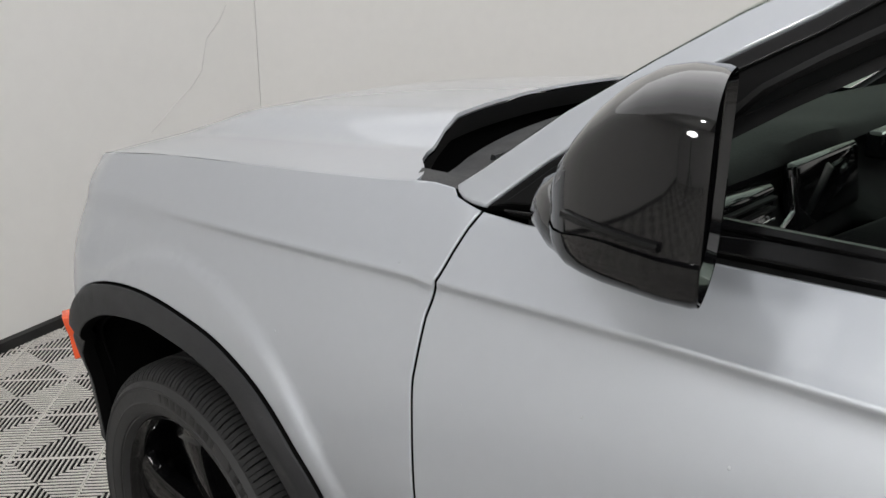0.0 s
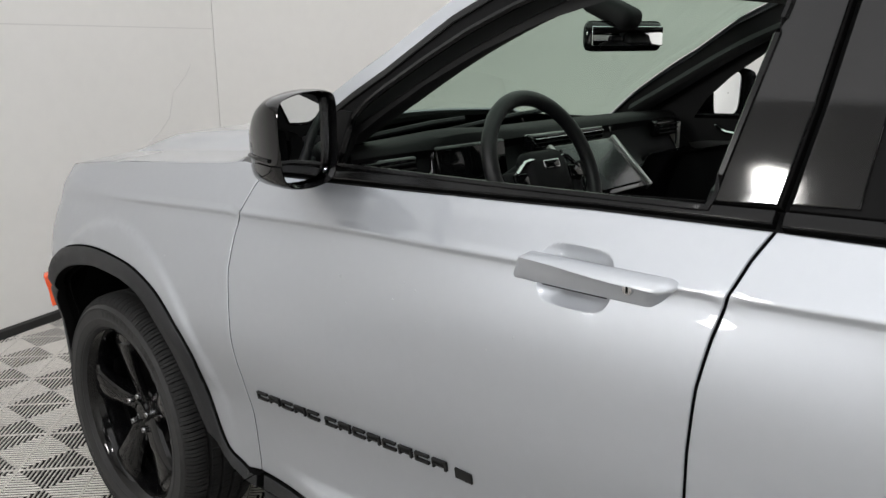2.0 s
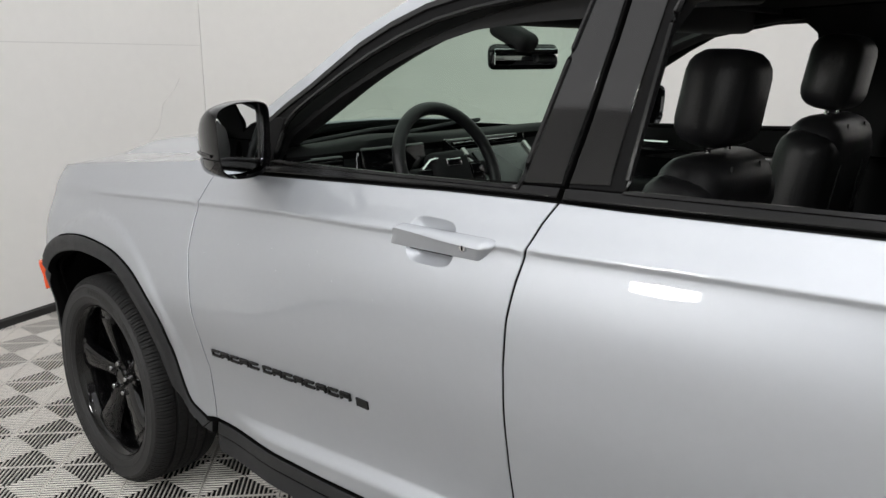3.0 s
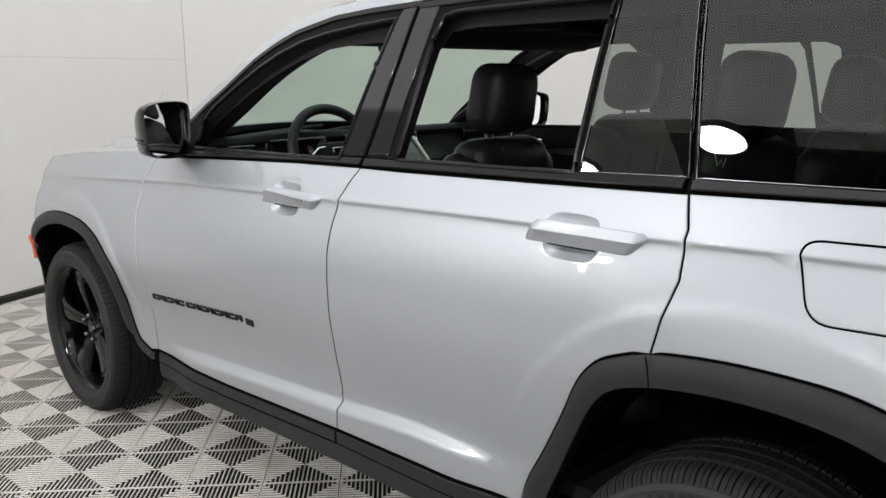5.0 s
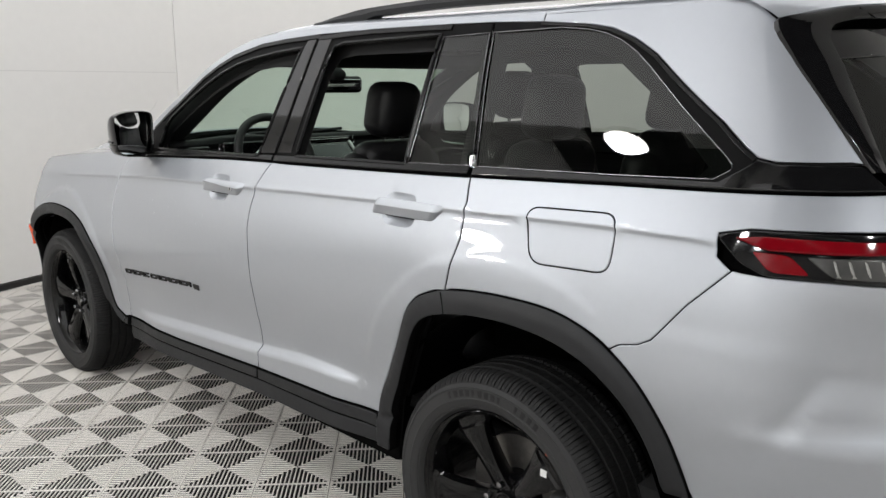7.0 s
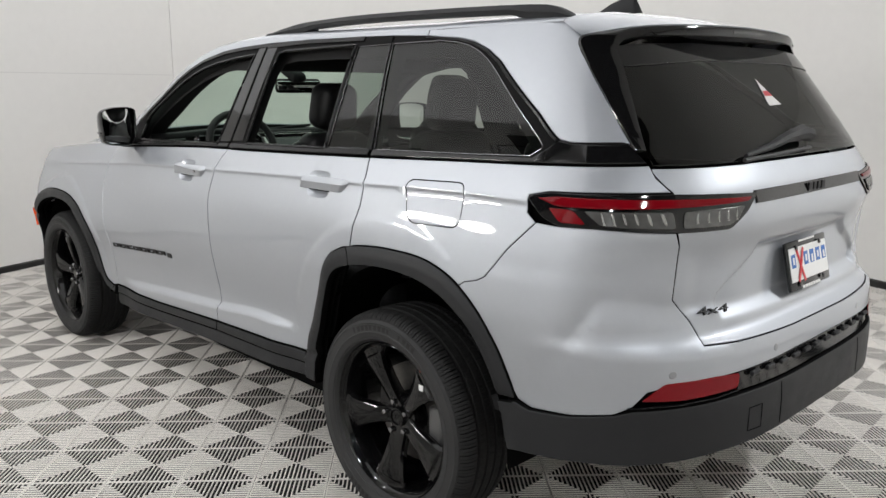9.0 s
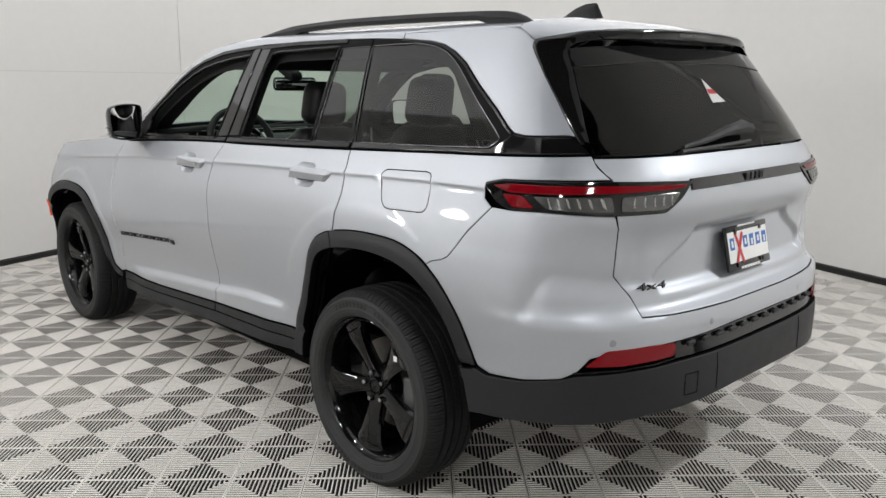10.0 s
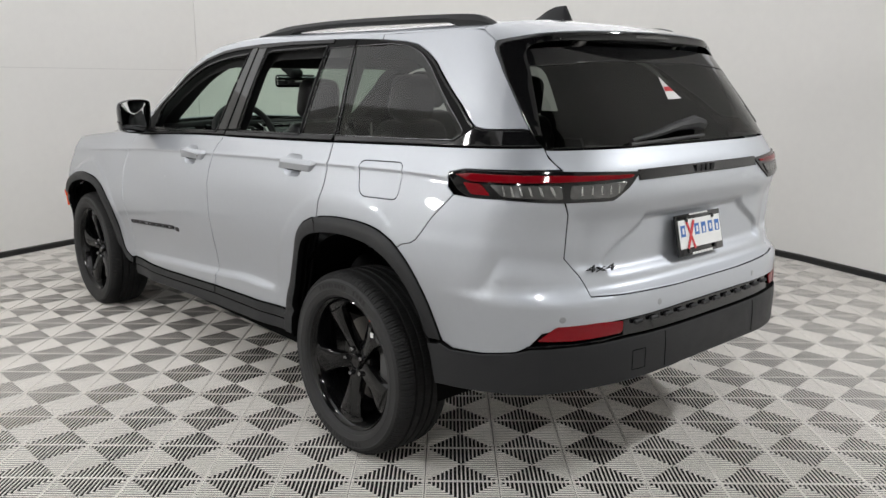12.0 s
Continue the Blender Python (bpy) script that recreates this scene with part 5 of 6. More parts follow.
# dashboard
PALE_METAL = material("satin grey metal", (0.42, 0.42, 0.41), 0.32, 0.8)
dash = []
for k in range(49):
    u = -1 + 2 * k / 48
    x = u * 0.83
    hump = 0.016 * math.exp(-((x + 0.37) / 0.19) ** 2)
    b = 0.05 * (1 - u * u)
    c = 0.10 * step(0.50, 0.27, x) * step(-0.30, -0.17, x)
    line = [(2.36 + b, 1.205), (2.27 + b, 1.242), (2.18, 1.256 + hump), (2.115, 1.257 + hump), (2.094, 1.250 + hump), (2.085, 1.238), (2.098, 1.215), (2.085, 1.185), (2.062 - c * 0.4, 1.150), (2.050 - c, 1.126), (2.052 - c, 1.116), (2.085 - c, 1.09), (2.12 - c, 1.0), (2.16, 0.88), (2.2, 0.70)]
    dash.append([(math.copysign(min(abs(x), half(y, max(z, 1.1)) - 0.06), x), y, z) for y, z in line])
dashboard = part("dashboard", rows_to_bm(dash), TRIM, car, "soft black dashboard", angle=50)
part("instrument_screen", soft_box(0.27, 0.02, 0.10, (-0.375, 2.066, 1.195), 0.010, (-10, 0, 0)), GLOSS, dashboard, "dark instrument screen")
SCREEN = material("screen", (0.03, 0.032, 0.034), 0.22, 0)
part("screen_surround", soft_box(0.315, 0.022, 0.19, (0.003, 1.921, 1.148), 0.008, (-46, 0, 0)), GLOSS, dashboard, "gloss black screen surround")
part("centre_screen", soft_box(0.255, 0.006, 0.155, (0.003, 1.911, 1.158), 0.003, (-46, 0, 0)), SCREEN, dashboard, "grey touch screen, switched off")
for sx in (-1, 1):
    part("screen_frame", soft_box(0.014, 0.028, 0.19, (0.003 + sx * 0.160, 1.917, 1.152), 0.004, (-46, 0, 0)), PALE_METAL, dashboard, "satin metal screen edge")
part("stitched_edge", tube_bm([(0.77, 2.046, 1.128), (0.60, 2.046, 1.127), (0.50, 2.044, 1.126), (0.40, 2.0, 1.126), (0.32, 1.958, 1.126), (0.28, 1.945, 1.12), (0.262, 1.952, 1.08), (0.25, 1.985, 1.0)], 0.003, 6), SATIN, dashboard)
# air outlets: a wide one across the middle, one at each end, with bright brackets
part("air_vent", soft_box(0.36, 0.04, 0.046, (0.035, 2.062, 1.222), 0.008), GLOSS, dashboard, "wide black air vent")
for k in range(3):
    part("vent_slat", soft_box(0.34, 0.012, 0.003, (0.035, 2.040, 1.210 + 0.012 * k), 0.001), CHROME if k == 2 else TRIM, dashboard)
for vx in (-0.665, 0.665):
    part("air_vent", soft_box(0.17, 0.03, 0.055, (vx, 2.072, 1.205), 0.010), GLOSS, dashboard, "black air vent")
    for k in range(3):
        part("vent_slat", soft_box(0.14, 0.012, 0.004, (vx, 2.055, 1.190 + 0.014 * k), 0.001), CHROME if k == 0 and vx < 0 else TRIM, dashboard)
    e = math.copysign(1, vx)
    part("vent_bracket", tube_bm([(vx + e * 0.02, 2.066, 1.243), (vx + e * 0.04, 2.06, 1.241), (vx + e * 0.05, 2.056, 1.22), (vx + e * 0.048, 2.052, 1.145)] if e > 0 else [(-0.76, 2.045, 1.176), (-0.60, 2.040, 1.176), (-0.548, 2.045, 1.19), (-0.535, 2.055, 1.235)], 0.0035, 6), CHROME, dashboard, "chrome vent bracket")
part("vent_bracket", tube_bm([(-0.165, 2.05, 1.247), (-0.135, 2.03, 1.215), (-0.10, 2.02, 1.196), (0.0, 2.01, 1.190), (0.19, 2.01, 1.192), (0.222, 2.015, 1.205), (0.228, 2.03, 1.245)], 0.0035, 6), CHROME, dashboard, "chrome vent bracket")
part("end_panel", soft_box(0.012, 0.05, 0.10, (0.722, 2.070, 1.172), 0.004, (0, 0, 12)), PALE_METAL, dashboard, "satin metal end of the dashboard")
for k in range(5):
    part("switch", soft_box(0.026, 0.012, 0.014, (-0.055 + 0.034 * k, 1.993, 1.188), 0.003, (-30, 0, 0)), PALE_METAL if k < 4 else GLOSS, dashboard, "small climate switch")
part("defroster_grille", soft_box(0.11, 0.05, 0.008, (-0.69, 2.17, 1.250), 0.003, (8, 0, 0)), PLASTIC, dashboard, "slotted side grille")
for k in range(5):
    part("slot", soft_box(0.012, 0.042, 0.006, (-0.734 + 0.022 * k, 2.17, 1.2555), 0.001, (8, 0, 0)), INNER, dashboard)
part("centre_console", soft_box(0.28, 0.95, 0.36, (0, 1.42, 0.74), 0.05), TRIM, car, "black centre console")
# steering wheel
steer = new("steering_wheel")
steer.parent = car
steer["label"] = "black leather steering wheel"
steer.matrix_basis = pose(-0.374, 1.835, 1.193, -24, 0, 0)
ring = [[((0.190 + 0.0195 * math.cos(b)) * math.cos(a), 0.0175 * math.sin(b), (0.186 + 0.0195 * math.cos(b)) * math.sin(a)) for b in (2 * math.pi * q / 16 for q in range(16))] for a in (2 * math.pi * k / 64 for k in range(64))]
part("rim", rows_to_bm(ring, close_u=True, close_v=True), LEATHER, steer, "stitched leather rim")
part("airbag", soft_box(0.165, 0.06, 0.125, (0, 0.006, -0.008), 0.034), TRIM, steer)
part("emblem_frame", soft_box(0.060, 0.006, 0.023, (0, -0.025, 0.012), 0.003), CHROME, steer, "chrome emblem frame")
part("emblem", soft_box(0.052, 0.006, 0.016, (0, -0.0265, 0.012), 0.002), GLOSS, steer, "black emblem plate")
for sx in (-1, 1):
    part("spoke", soft_box(0.085, 0.024, 0.050, (sx * 0.118, 0.006, -0.012), 0.010), TRIM, steer)
    part("button_pad", soft_box(0.05, 0.008, 0.034, (sx * 0.108, -0.009, -0.012), 0.004), GLOSS, steer)
    part("lower_spoke", soft_box(0.045, 0.02, 0.12, (sx * 0.100, 0.008, -0.09), 0.009, (0, sx * 14, 0)), TRIM, steer)
    part("spoke_trim", tube_bm([(sx * 0.05, -0.016, 0.030), (sx * 0.085, -0.014, 0.026), (sx * 0.118, -0.010, 0.004), (sx * 0.132, -0.006, -0.030), (sx * 0.132, 0, -0.08), (sx * 0.122, 0.004, -0.135)], 0.0055, 6), CHROME, steer)
part("column", tube_bm([(0, 0.02, 0), (0, 0.26, -0.04)], 0.05, 16), TRIM, steer)
part("stalk", tube_bm([(-0.04, 0.09, 0.0), (-0.10, 0.085, 0.01), (-0.15, 0.08, 0.015)], 0.010, 8), PLASTIC, steer)


def seat(x, y, high, lift=0.0):
    st = new("front_seat" if high else "rear_seat")
    st.parent = car
    st["label"] = "black leather seat with a headrest"
    bh = 0.58 if high else 0.52
    part("cushion", soft_box(0.50, 0.52, 0.17, (x, y + 0.27, 0.70), 0.06), LEATHER, st)
    part("backrest", soft_box(0.47, 0.15, bh, (x, y - 0.03, 0.98 + lift), 0.06, (12, 0, 0), 0.93, 0.02), LEATHER, st)
    part("shoulder_pad", soft_box(0.43, 0.14, 0.26, (x, y - 0.072, 1.175 + lift), 0.065, (12, 0, 0), 0.80, 0.02), LEATHER, st)
    top = (1.42 if high else 1.40) + lift
    part("headrest", soft_box(0.232 if high else 0.215, 0.13, 0.205, (x, y - 0.09, top), 0.052, (9, 0, 0), 0.86, 0.018), LEATHER, st, "padded headrest")
    for sx in (-0.05, 0.05):
        part("headrest_post", tube_bm([(x + sx, y - 0.09, 1.22 + lift), (x + sx, y - 0.092, 1.36 + lift)], 0.007, 8), CHROME, st, "chrome headrest post")
    for sx in (-0.072, 0.072):
        part("seam", tube_bm([(x + sx * 1.5, y - 0.135, 1.02 + lift), (x + sx * 1.35, y - 0.155, 1.16 + lift), (x + sx, y - 0.158, 1.28 + lift)], 0.003, 5), SEAL, st)


for sx in (-0.37, 0.37):
    seat(sx, 1.125, True, 0.045 if sx > 0 else 0.0)
    seat(sx, 0.36, False, 0.042)
rm = part("rear_view_mirror", soft_box(0.255, 0.035, 0.078, (0.005, 1.865, 1.508), 0.022, (0, 0, -20)), GLOSS, car, "black interior mirror")
part("mirror_glass", soft_box(0.235, 0.004, 0.05, (-0.0015, 1.8465, 1.508), 0.002, (0, 0, -20)), MIRROR, rm)
part("mirror_stalk", soft_box(0.09, 0.16, 0.06, (0.0, 1.90, 1.575), 0.025, (25, 0, 0)), TRIM, rm)
part("header_lining", soft_box(1.22, 0.15, 0.11, (0, 1.445, 1.634), 0.03), LINER, car, "black lining over the windscreen")
part("overhead_console", soft_box(0.26, 0.30, 0.05, (0, 1.30, 1.665), 0.02), TRIM, car)
for sx in (-0.38, 0.38):
    part("sun_visor", soft_box(0.42, 0.16, 0.018, (sx, 1.36, 1.655), 0.008, (8, 0, 0)), LINER, car, "folded sun visor")

# ---- handles, badges, plate, wiper, sensors ----
def handle(y0, z0, keyhole):
    def loft(grow, lift):
        rows = []
        for i in range(21):
            t = i / 20
            f = step(0, 0.04, t) * step(1, 0.955, t)
            hgt, out = 0.0225 + grow, 0.006 + 0.010 * f + lift
            ring = []
            for o, h in ((out - 0.020, -1.0), (out - 0.011, -1.0), (out - 0.0085, -0.90), (out - 0.0035, -0.1), (out + 0.001, 0.40), (out - 0.0005, 0.50), (out - 0.0085, 0.93), (out - 0.011, 1.0), (out - 0.020, 1.0)):
                y = y0 + 0.128 - t * 0.268 - 0.012 * (1 - t) * h - 0.018 * h * step(0.7, 1, t) + grow * (1 - 2 * t)
                z = z0 + 0.005 + 0.002 * t + hgt * h * (1 - 0.10 * (t in (0, 1)))
                ring.append(place(Y(y), z, o))
            rows.append(ring)
        return rows_to_bm(rows, close_u=True, caps=True)

    h = part("door_handle", loft(0.0, 0.0), SILVER, car, "silver bar handle", angle=50)
    # black outline round the bar in place of the shade in its gap
    part("handle_gap", loft(0.0024, -0.0118), INNER, h)
    q = mirror_of(h)
    if keyhole:
        p = place(Y(y0 - 0.083), z0 + 0.007, 0.0165)
        part("keyhole", lathe_bm([(0.0, -0.002), (0.0075, -0.002), (0.009, 0.002), (0.009, 0.008)], 16), CHROME, h).location = p
        part("key_slot", box_bm(0.004, 0.003, 0.010, at=p + Vector((-0.001, 0, 0))), INNER, h)


handle(*FRONT_GRIP, True)
handle(*REAR_GRIP, False)


def surface_block(name, y, z, w, h, mat, depth=0.006, hollow=False, parent=None, slant=0.0):
    """A raised plate on the left side: w along, h up; hollow: a bar frame."""
    shapes = [(0, 0, w, h)]
    if hollow:
        t = h * 0.28
        shapes = [(0, (h - t) / 2, w, t), (0, -(h - t) / 2, w, t), (-(w - t) / 2, 0, t, h * 0.5)] if hollow == 1 else [(0, (h - t) / 2, w, t), (-(w - t) / 2, 0, t, h), ((w - t) / 2, 0, t, h), (0, -h * 0.05, w * 0.6, t)]
    bm = bmesh.new()
    for dx, dz, a, b in shapes:
        vs = []
        for o in (0.0, depth):
            for sx, sz in ((-1, -1), (1, -1), (1, 1), (-1, 1)):
                yy, zz = y - dx - sx * a / 2, z + dz + sz * b / 2 + slant * (dx + sx * a / 2)
                vs.append(bm.verts.new(place(SY(yy, zz), zz, o)))
        for f in ((4, 5, 6, 7), (0, 1, 5, 4), (1, 2, 6, 5), (2, 3, 7, 6), (3, 0, 4, 7)):
            bm.faces.new([vs[i] for i in f])
    bmesh.ops.recalc_face_normals(bm, faces=bm.faces)
    return part(name, bm, mat, parent or car, smooth=False)


LETTERING = material("black badge", (0.006, 0.006, 0.0065), 0.4, 0, spec=0.25)
for k in range(5):
    surface_block("badge_bar", 2.243 - 0.049 * k, 0.676 + 0.0036 * k, 0.040, 0.020, LETTERING, hollow=1 + k % 2, slant=0.07)
for k in range(8):
    surface_block("badge_bar", 1.985 - 0.0465 * k, 0.695 + 0.0033 * k, 0.037, 0.020, LETTERING, hollow=1 + (k * 3) % 2, slant=0.07)
surface_block("badge_square", 1.60, 0.716, 0.040, 0.021, LETTERING, depth=0.004)


def tail_place(x, z, out=0.0):
    return dent(RX(x, z), z, out)


def text_on_tail(body, x, z, size, mat, name, depth=0.003, shear=0.0, wide=1.0, tall=1.0):
    cu = bpy.data.curves.new(name, "FONT")
    cu.body, cu.size, cu.extrude, cu.align_x, cu.align_y, cu.shear = body, size, depth, "CENTER", "CENTER", shear
    tmp = new(name, cu)
    me = bpy.data.meshes.new_from_object(tmp.evaluated_get(bpy.context.evaluated_depsgraph_get()))
    bpy.data.objects.remove(tmp)
    p = tail_place(x, z, 0.0)
    ux = (tail_place(x + 0.02, z) - tail_place(x - 0.02, z)).normalized()
    uz = (tail_place(x, z + 0.01) - tail_place(x, z - 0.01)).normalized()
    n = ux.cross(uz).normalized()
    for v in me.vertices:
        v.co = p + ux * v.co.x * wide + uz * v.co.y * tall + n * (0.002 + v.co.z)
    me.materials.append(mat)
    o = new(name, me)
    o.parent = car
    return o


badge = text_on_tail("4x4", -0.556, 0.899, 0.052, LETTERING, "drive_badge", 0.004, 0.25, 1.5, 0.66)
badge["label"] = "black drive badge on the tailgate"
for k, w in enumerate((0.03, 0.022, 0.022, 0.026)):
    x = -0.05 + 0.033 * k
    p = place(RX(x, 1.208), 1.208, 0.009)
    part("badge_mark", box_bm(w, 0.006, 0.026, 0.002, 1, at=p), LETTERING, car)
plate = new("number_plate")
plate.parent = car
plate["label"] = "dealer plate in a black frame"
PM = pose(0.0, -0.990, 0.962, 90 - 12.5, 0, 0)
part("frame", box_bm(0.306, 0.154, 0.012, 0.004, 2), GLOSS, plate, "black plate frame").matrix_basis = PM
white = material("white plate", (0.75, 0.75, 0.74), 0.35, grain=0.03, scale=30)
blue, redp = material("blue print", (0.03, 0.13, 0.42), 0.4), material("red print", (0.55, 0.03, 0.04), 0.4)
part("sheet", box_bm(0.286, 0.106, 0.004), white, plate, "white plate sheet").matrix_basis = PM @ pose(0, 0.004, 0.0062)
for k in range(6):
    if k == 1:
        continue
    o = part("print_bar", box_bm(0.030, 0.042, 0.0012, at=(0, 0, 0)), blue, plate)
    o.matrix_basis = PM @ pose(-0.118 + 0.047 * k, 0.016, 0.0086)
    part("print_gap", box_bm(0.012, 0.022, 0.0012), white, plate).matrix_basis = PM @ pose(-0.118 + 0.047 * k, 0.016 - 0.006 * (k % 2), 0.0094)
for a in (28, -22):
    part("print_stroke", box_bm(0.012, 0.115, 0.0012), redp, plate).matrix_basis = PM @ pose(-0.071, 0.0, 0.0102 + 0.001 * (a > 0), 0, 0, -a)
for k in range(7):
    part("frame_print", box_bm(0.016, 0.009, 0.001), white, plate).matrix_basis = PM @ pose(-0.06 + 0.02 * k, -0.072, 0.0066)
for k in range(8):
    part("frame_print", box_bm(0.012, 0.006, 0.001), white, plate).matrix_basis = PM @ pose(-0.055 + 0.016 * k, 0.074, 0.0066)
for sx in (-0.09, 0.09):
    for sy in (0.055, -0.06):
        part("screw", lathe_bm([(0.0, -0.004), (0.008, -0.003), (0.009, 0.0)], 12), GLOSS, plate).matrix_basis = PM @ pose(sx, sy, 0.009, 0, 90, 0)
for x, z in ((-0.725, 0.748), (-0.327, 0.762), (0.327, 0.762), (0.725, 0.748)):
    p = corner(RX(x, z), z, 0.0)
    q = corner(RX(x, z), z, 0.003)
    o = part("parking_sensor", lathe_bm([(0.0, 0.0015), (0.010, 0.001), (0.0125, -0.001)], 20), material("sensor", (0.30, 0.31, 0.32), 0.4, 0.6), car, "round parking sensor")
    o.matrix_basis = Matrix.Translation(p) @ (q - p).to_track_quat("X", "Z").to_matrix().to_4x4()
for k in range(12):
    x = -0.44 + 0.08 * k
    p = place(RX(x, 0.712), 0.712, 0.0)
    part("step_rib", box_bm(0.045, 0.012, 0.014, 0.003, 1, at=p), PLASTIC, car)
# rear wiper and warning triangle on the glass
wp = [place(RX(x, z), z, o) for x, z, o in ((0.06, 1.345, 0.03), (0.0, 1.352, 0.035), (-0.12, 1.343, 0.035), (-0.25, 1.325, 0.028), (-0.39, 1.312, 0.018))]
wiper = part("rear_wiper", tube_bm(wp, [0.022, 0.026, 0.018, 0.012, 0.007], 8), PLASTIC, car, "black rear wiper")
part("wiper_blade", tube_bm([place(RX(x, 1.302 + 0.03 * (x + 0.4)), 1.302 + 0.03 * (x + 0.4), 0.012) for x in (-0.40, -0.2, 0.0, 0.06)], 0.007, 6), SEAL, wiper)
tri = [(RX(x, z), z) for x, z in ((0.0, 1.538), (0.075, 1.455), (-0.02, 1.452))]
st = part("window_sticker", skin(tri, proud(0.003), step_uv=0.03, gap=0, edge=0.001, thick=0.001), white, car, "white triangular sticker with red print", smooth=False)
part("sticker_print", skin([(RX(x, z), z) for x, z in ((-0.006, 1.498), (0.030, 1.498), (0.045, 1.482), (-0.010, 1.482))], proud(0.005), step_uv=0.03, gap=0, edge=0.001, thick=0.001), redp, st, smooth=False)
# seams and covers of the lower bumper
for x in (-0.31, 0.31):
    line = [place(RX(x, z), z, 0.0045) for z in (0.655, 0.61, 0.57, 0.53)]
    part("bumper_seam", tube_bm(line, 0.0016, 5), INNER, car)
box = [(-0.475, 0.615), (-0.415, 0.615), (-0.415, 0.545), (-0.475, 0.545)]
part("tow_cover_seam", tube_bm([place(RX(x, z), z, 0.0045) for x, z in resampled(box, 0.02)], 0.0013, 5, closed=True), INNER, car)
for yz in ([(0.170, 0.972), (0.163, 0.94), (0.160, 0.912)], [(-0.545, 0.612), (-0.505, 0.606)], [(2.31, 0.438), (2.36, 0.40)]):
    mirror_of(part("trim_seam", tube_bm([place(SY(y, z), z, 0.0175) for y, z in yz], 0.0018, 5), INNER, car))
# chrome line under the rear reflector
part("reflector_edge", tube_bm([place(SY(y, z), z, 0.003) for y, z in ((-0.86, 0.652), (-0.90, 0.657), (-0.93, 0.662))] + [place(RX(x, z), z, 0.003) for x, z in ((-0.70, 0.662), (-0.60, 0.668), (-0.52, 0.676))], 0.003, 6), GLOSS, car)
# paper sticker on the rear wheel and paint dot on its tyre
mark = material("red paint dot", (0.32, 0.05, 0.02), 0.7)
part("wheel_sticker", box_bm(0.001, 0.020, 0.020, at=(-0.0925, -0.150, 0.155)), white, wh, "small white paper sticker", smooth=False)
part("paint_dot", box_bm(0.001, 0.010, 0.010, at=(-0.1255, -0.185, 0.232)), mark, wh, "red paint mark", smooth=False)


def droplets():
    """Beads of water on the fender and front door."""
    rng, bm = random.Random(8), bmesh.new()
    for _ in range(20):
        y, z, r = rng.uniform(1.45, 2.75), rng.gauss(1.03, 0.06), rng.uniform(0.0008, 0.0021)
        if abs(y - 2.36) < 0.02 or z > 1.15:
            continue
        m = Matrix.Translation(place(SY(y, z), z, 0.0002)) @ Matrix.Diagonal((0.5, 1.0, rng.uniform(1.0, 1.5), 1.0))
        bmesh.ops.create_icosphere(bm, subdivisions=2, radius=r, matrix=m)
    return bm


WATER = material("water bead", (0.50, 0.52, 0.55), 0.08, 0.0, coat=1.0)
part("water_drops", droplets(), WATER, car, "small beads of water on the paint")["kind"] = "stuff"
# grease pencil stroke on the quarter window
chalk = material("grease pencil", (0.6, 0.6, 0.6), 0.8)
part("pencil_mark", tube_bm([sheet(QUART, -0.0035)(SY(y, z), z) for y, z in ((0.127, 1.345), (0.117, 1.325), (0.113, 1.336), (0.106, 1.323), (0.104, 1.340))], 0.0009, 5), chalk, car, "thin white pencil stroke on the glass")

# ---- floor tiles: open ribs, each quarter running square to its edge ----
RIBS = 17


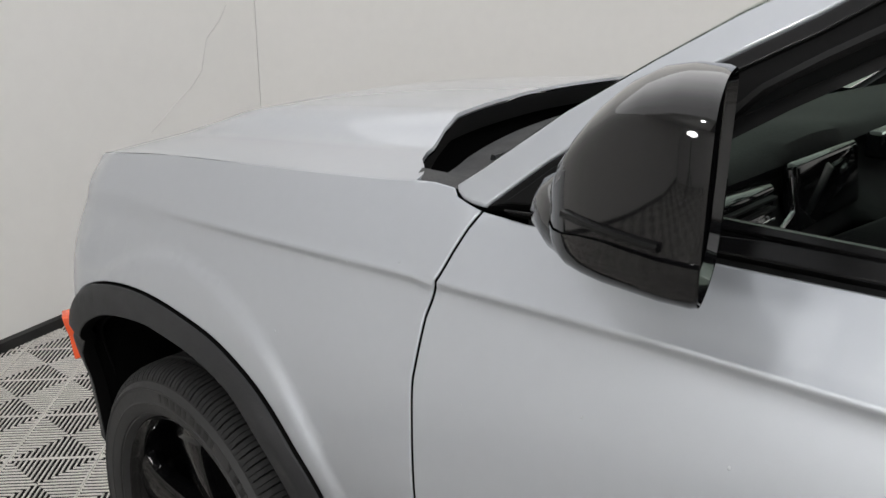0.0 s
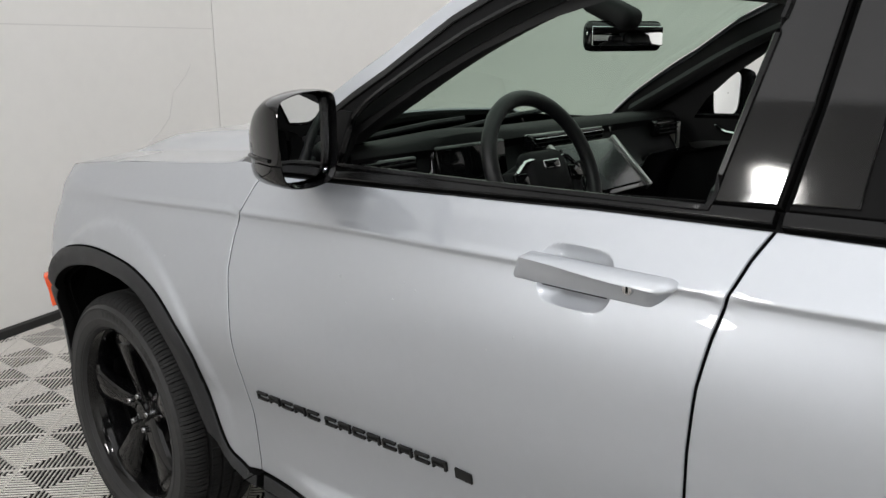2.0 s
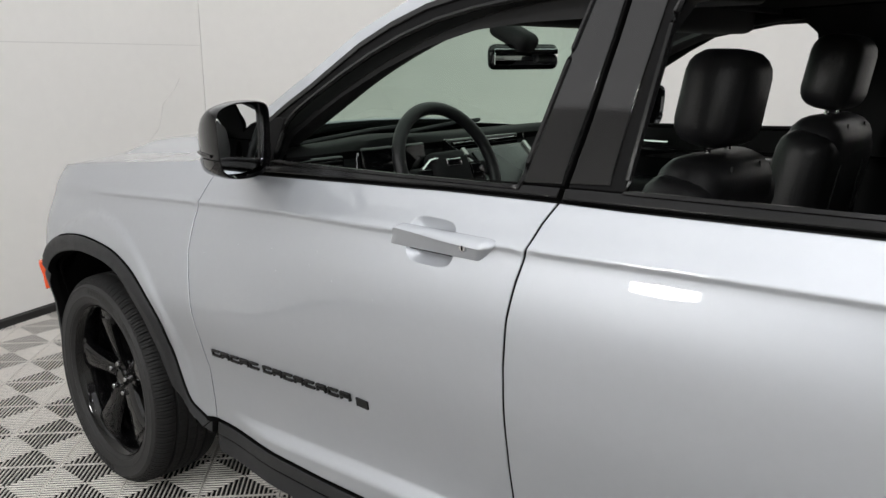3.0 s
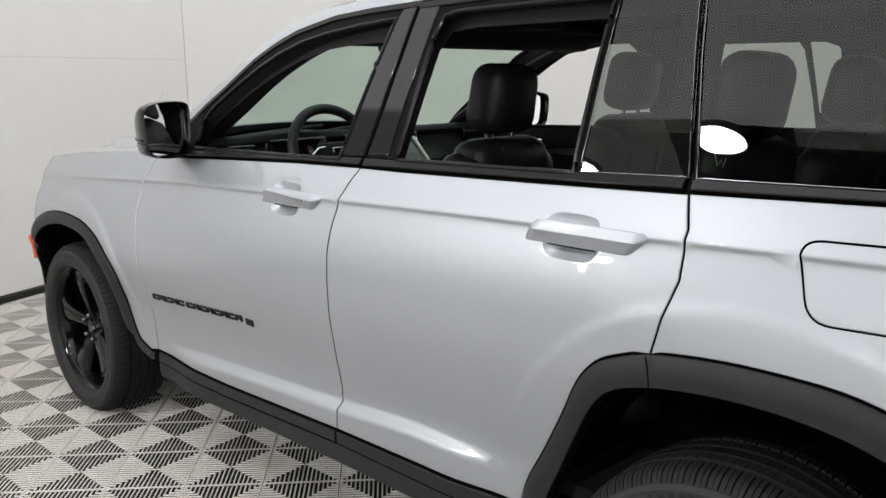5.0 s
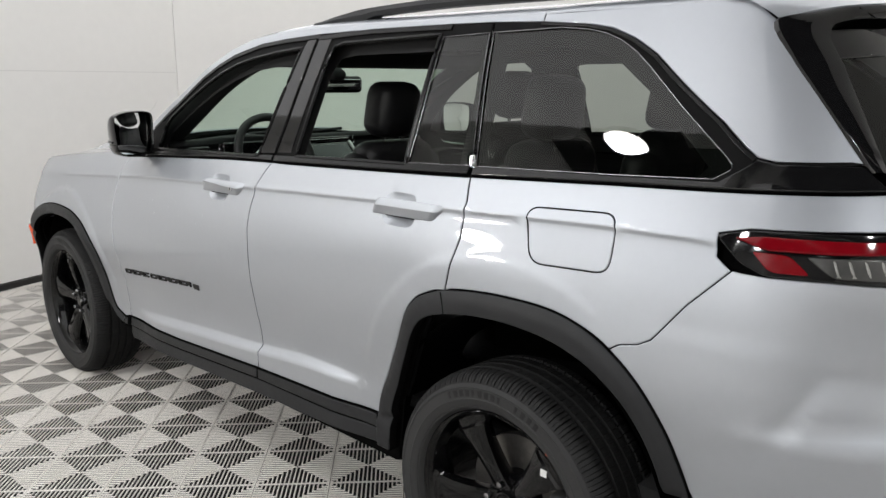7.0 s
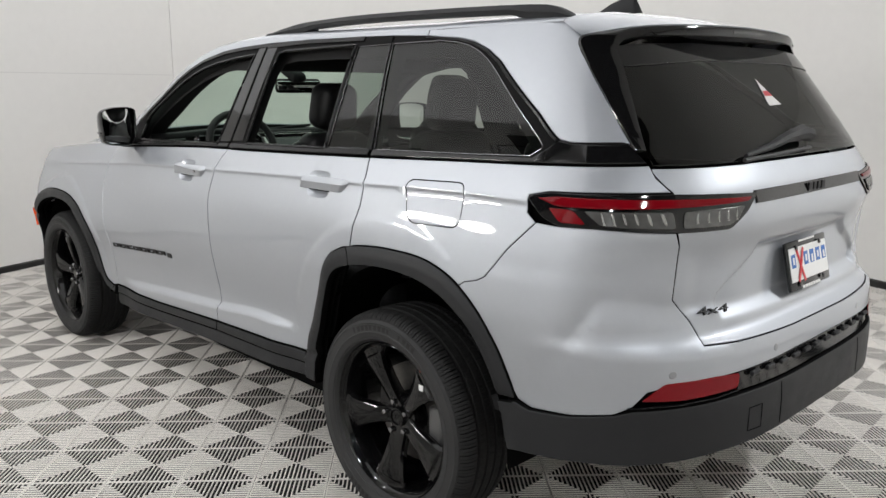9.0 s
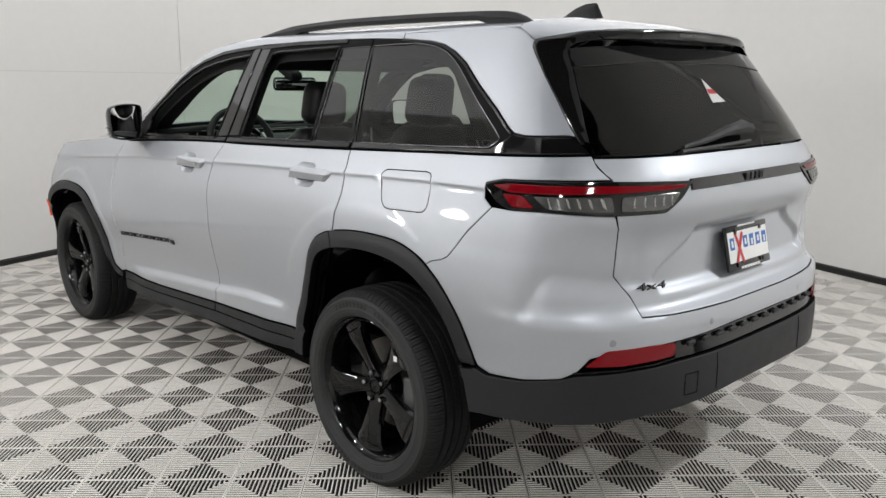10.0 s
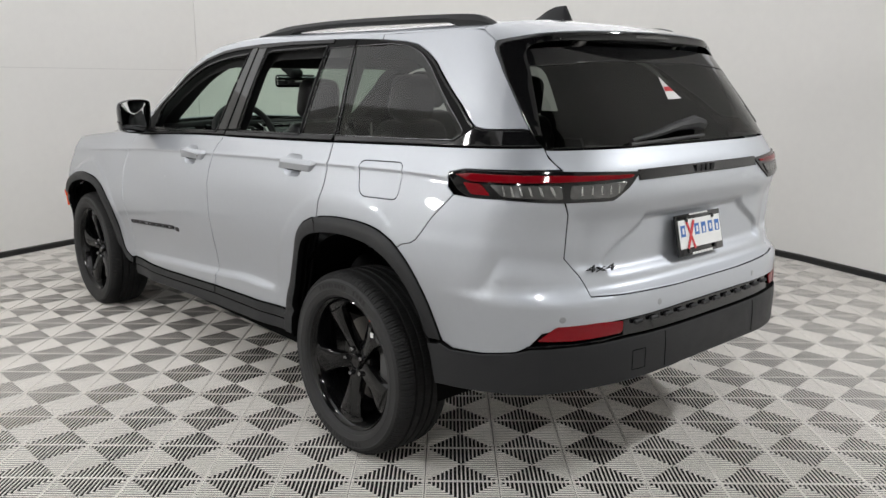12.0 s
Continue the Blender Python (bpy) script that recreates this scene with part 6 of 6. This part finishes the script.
def rib_faces():
    """Vertices and faces of one tile about its centre."""
    verts, faces = [], []
    a = TILE_SIZE / 2
    low, edge = -0.0045, 0.0058

    def quad(*p):
        n = len(verts)
        verts.extend(p)
        faces.append(tuple(range(n, n + len(p))))

    for turn in range(4):
        c, s = ((1, 0), (0, 1), (-1, 0), (0, -1))[turn]

        def P(u, v, z):
            return (u * c - v * s, u * s + v * c, z)

        pitch = (TILE_SIZE - 0.004) / RIBS
        for k in range(RIBS):
            u = -a + 0.002 + pitch * (k + 0.5)
            w = pitch * 0.17
            f = w * 0.58
            u0, u1 = u - w, u + w
            v0 = -a + edge
            e0, e1 = -min(abs(u0), a) - 0.0005, -min(abs(u1), a) - 0.0005
            if e0 <= v0 + 0.001 and e1 <= v0 + 0.001:
                continue
            e0, e1 = max(e0, v0), max(e1, v0)
            quad(P(u - f, v0, 0), P(u + f, v0, 0), P(u + f, e1, 0), P(u - f, e0, 0))
            quad(P(u0, v0, -0.0018), P(u - f, v0, 0), P(u - f, e0, 0), P(u0, e0, -0.0018))
            quad(P(u + f, v0, 0), P(u1, v0, -0.0018), P(u1, e1, -0.0018), P(u + f, e1, 0))
            quad(P(u0, v0, low), P(u0, v0, -0.0018), P(u0, e0, -0.0018), P(u0, e0, low))
            quad(P(u1, v0, -0.0018), P(u1, v0, low), P(u1, e1, low), P(u1, e1, -0.0018))
        b = -a + 0.0016
        quad(P(-a + 0.0016, b, -0.0005), P(a - 0.0016, b, -0.0005), P(a - edge, -a + edge, -0.0005), P(-a + edge, -a + edge, -0.0005))
        quad(P(-a + 0.0016, b, low), P(a - 0.0016, b, low), P(a - 0.0016, b, -0.0005), P(-a + 0.0016, b, -0.0005))
    return verts, faces


tv, tf = rib_faces()
tile_mesh = bpy.data.meshes.new("tile")
tile_mesh.from_pydata(tv, [], tf)
tile_mesh.materials.append(TILE)
cells = []
for i in range(-24, 26):
    for j in range(-24, 26):
        p = floor_point(i + 0.5, j + 0.5)
        if -5.0 < p.x < 4.6 and -4.4 < p.y < 5.95 and p.y < 5.2 + 0.33 * (p.x + 0.7) + 0.15 and p.x < 4.15 + 0.3 * (p.y - 0.25) + 0.1:
            cells.append(p)
cells.sort(key=lambda p: abs(p.x + 1.0) + abs(p.y - 0.2) + (2 if p.x > 1.2 and p.y > 0 else 0))
for p in cells[:300]:
    t = new("tile", tile_mesh)
    t.parent = fl
    t.matrix_basis = pose(p.x, p.y, 0, 0, 0, math.degrees(TURN_FLOOR))
rest_v, rest_f = [], []
co, si = math.cos(TURN_FLOOR), math.sin(TURN_FLOOR)
for p in cells[300:]:
    n = len(rest_v)
    rest_v += [(p.x + x * co - y * si, p.y + x * si + y * co, z) for x, y, z in tv]
    rest_f += [tuple(n + k for k in f) for f in tf]
rest = bpy.data.meshes.new("far_tiles")
rest.from_pydata(rest_v, [], rest_f)
rest.materials.append(TILE)
ft = new("far_tiles", rest)
ft.parent = fl
tagged(ft, kind="stuff")
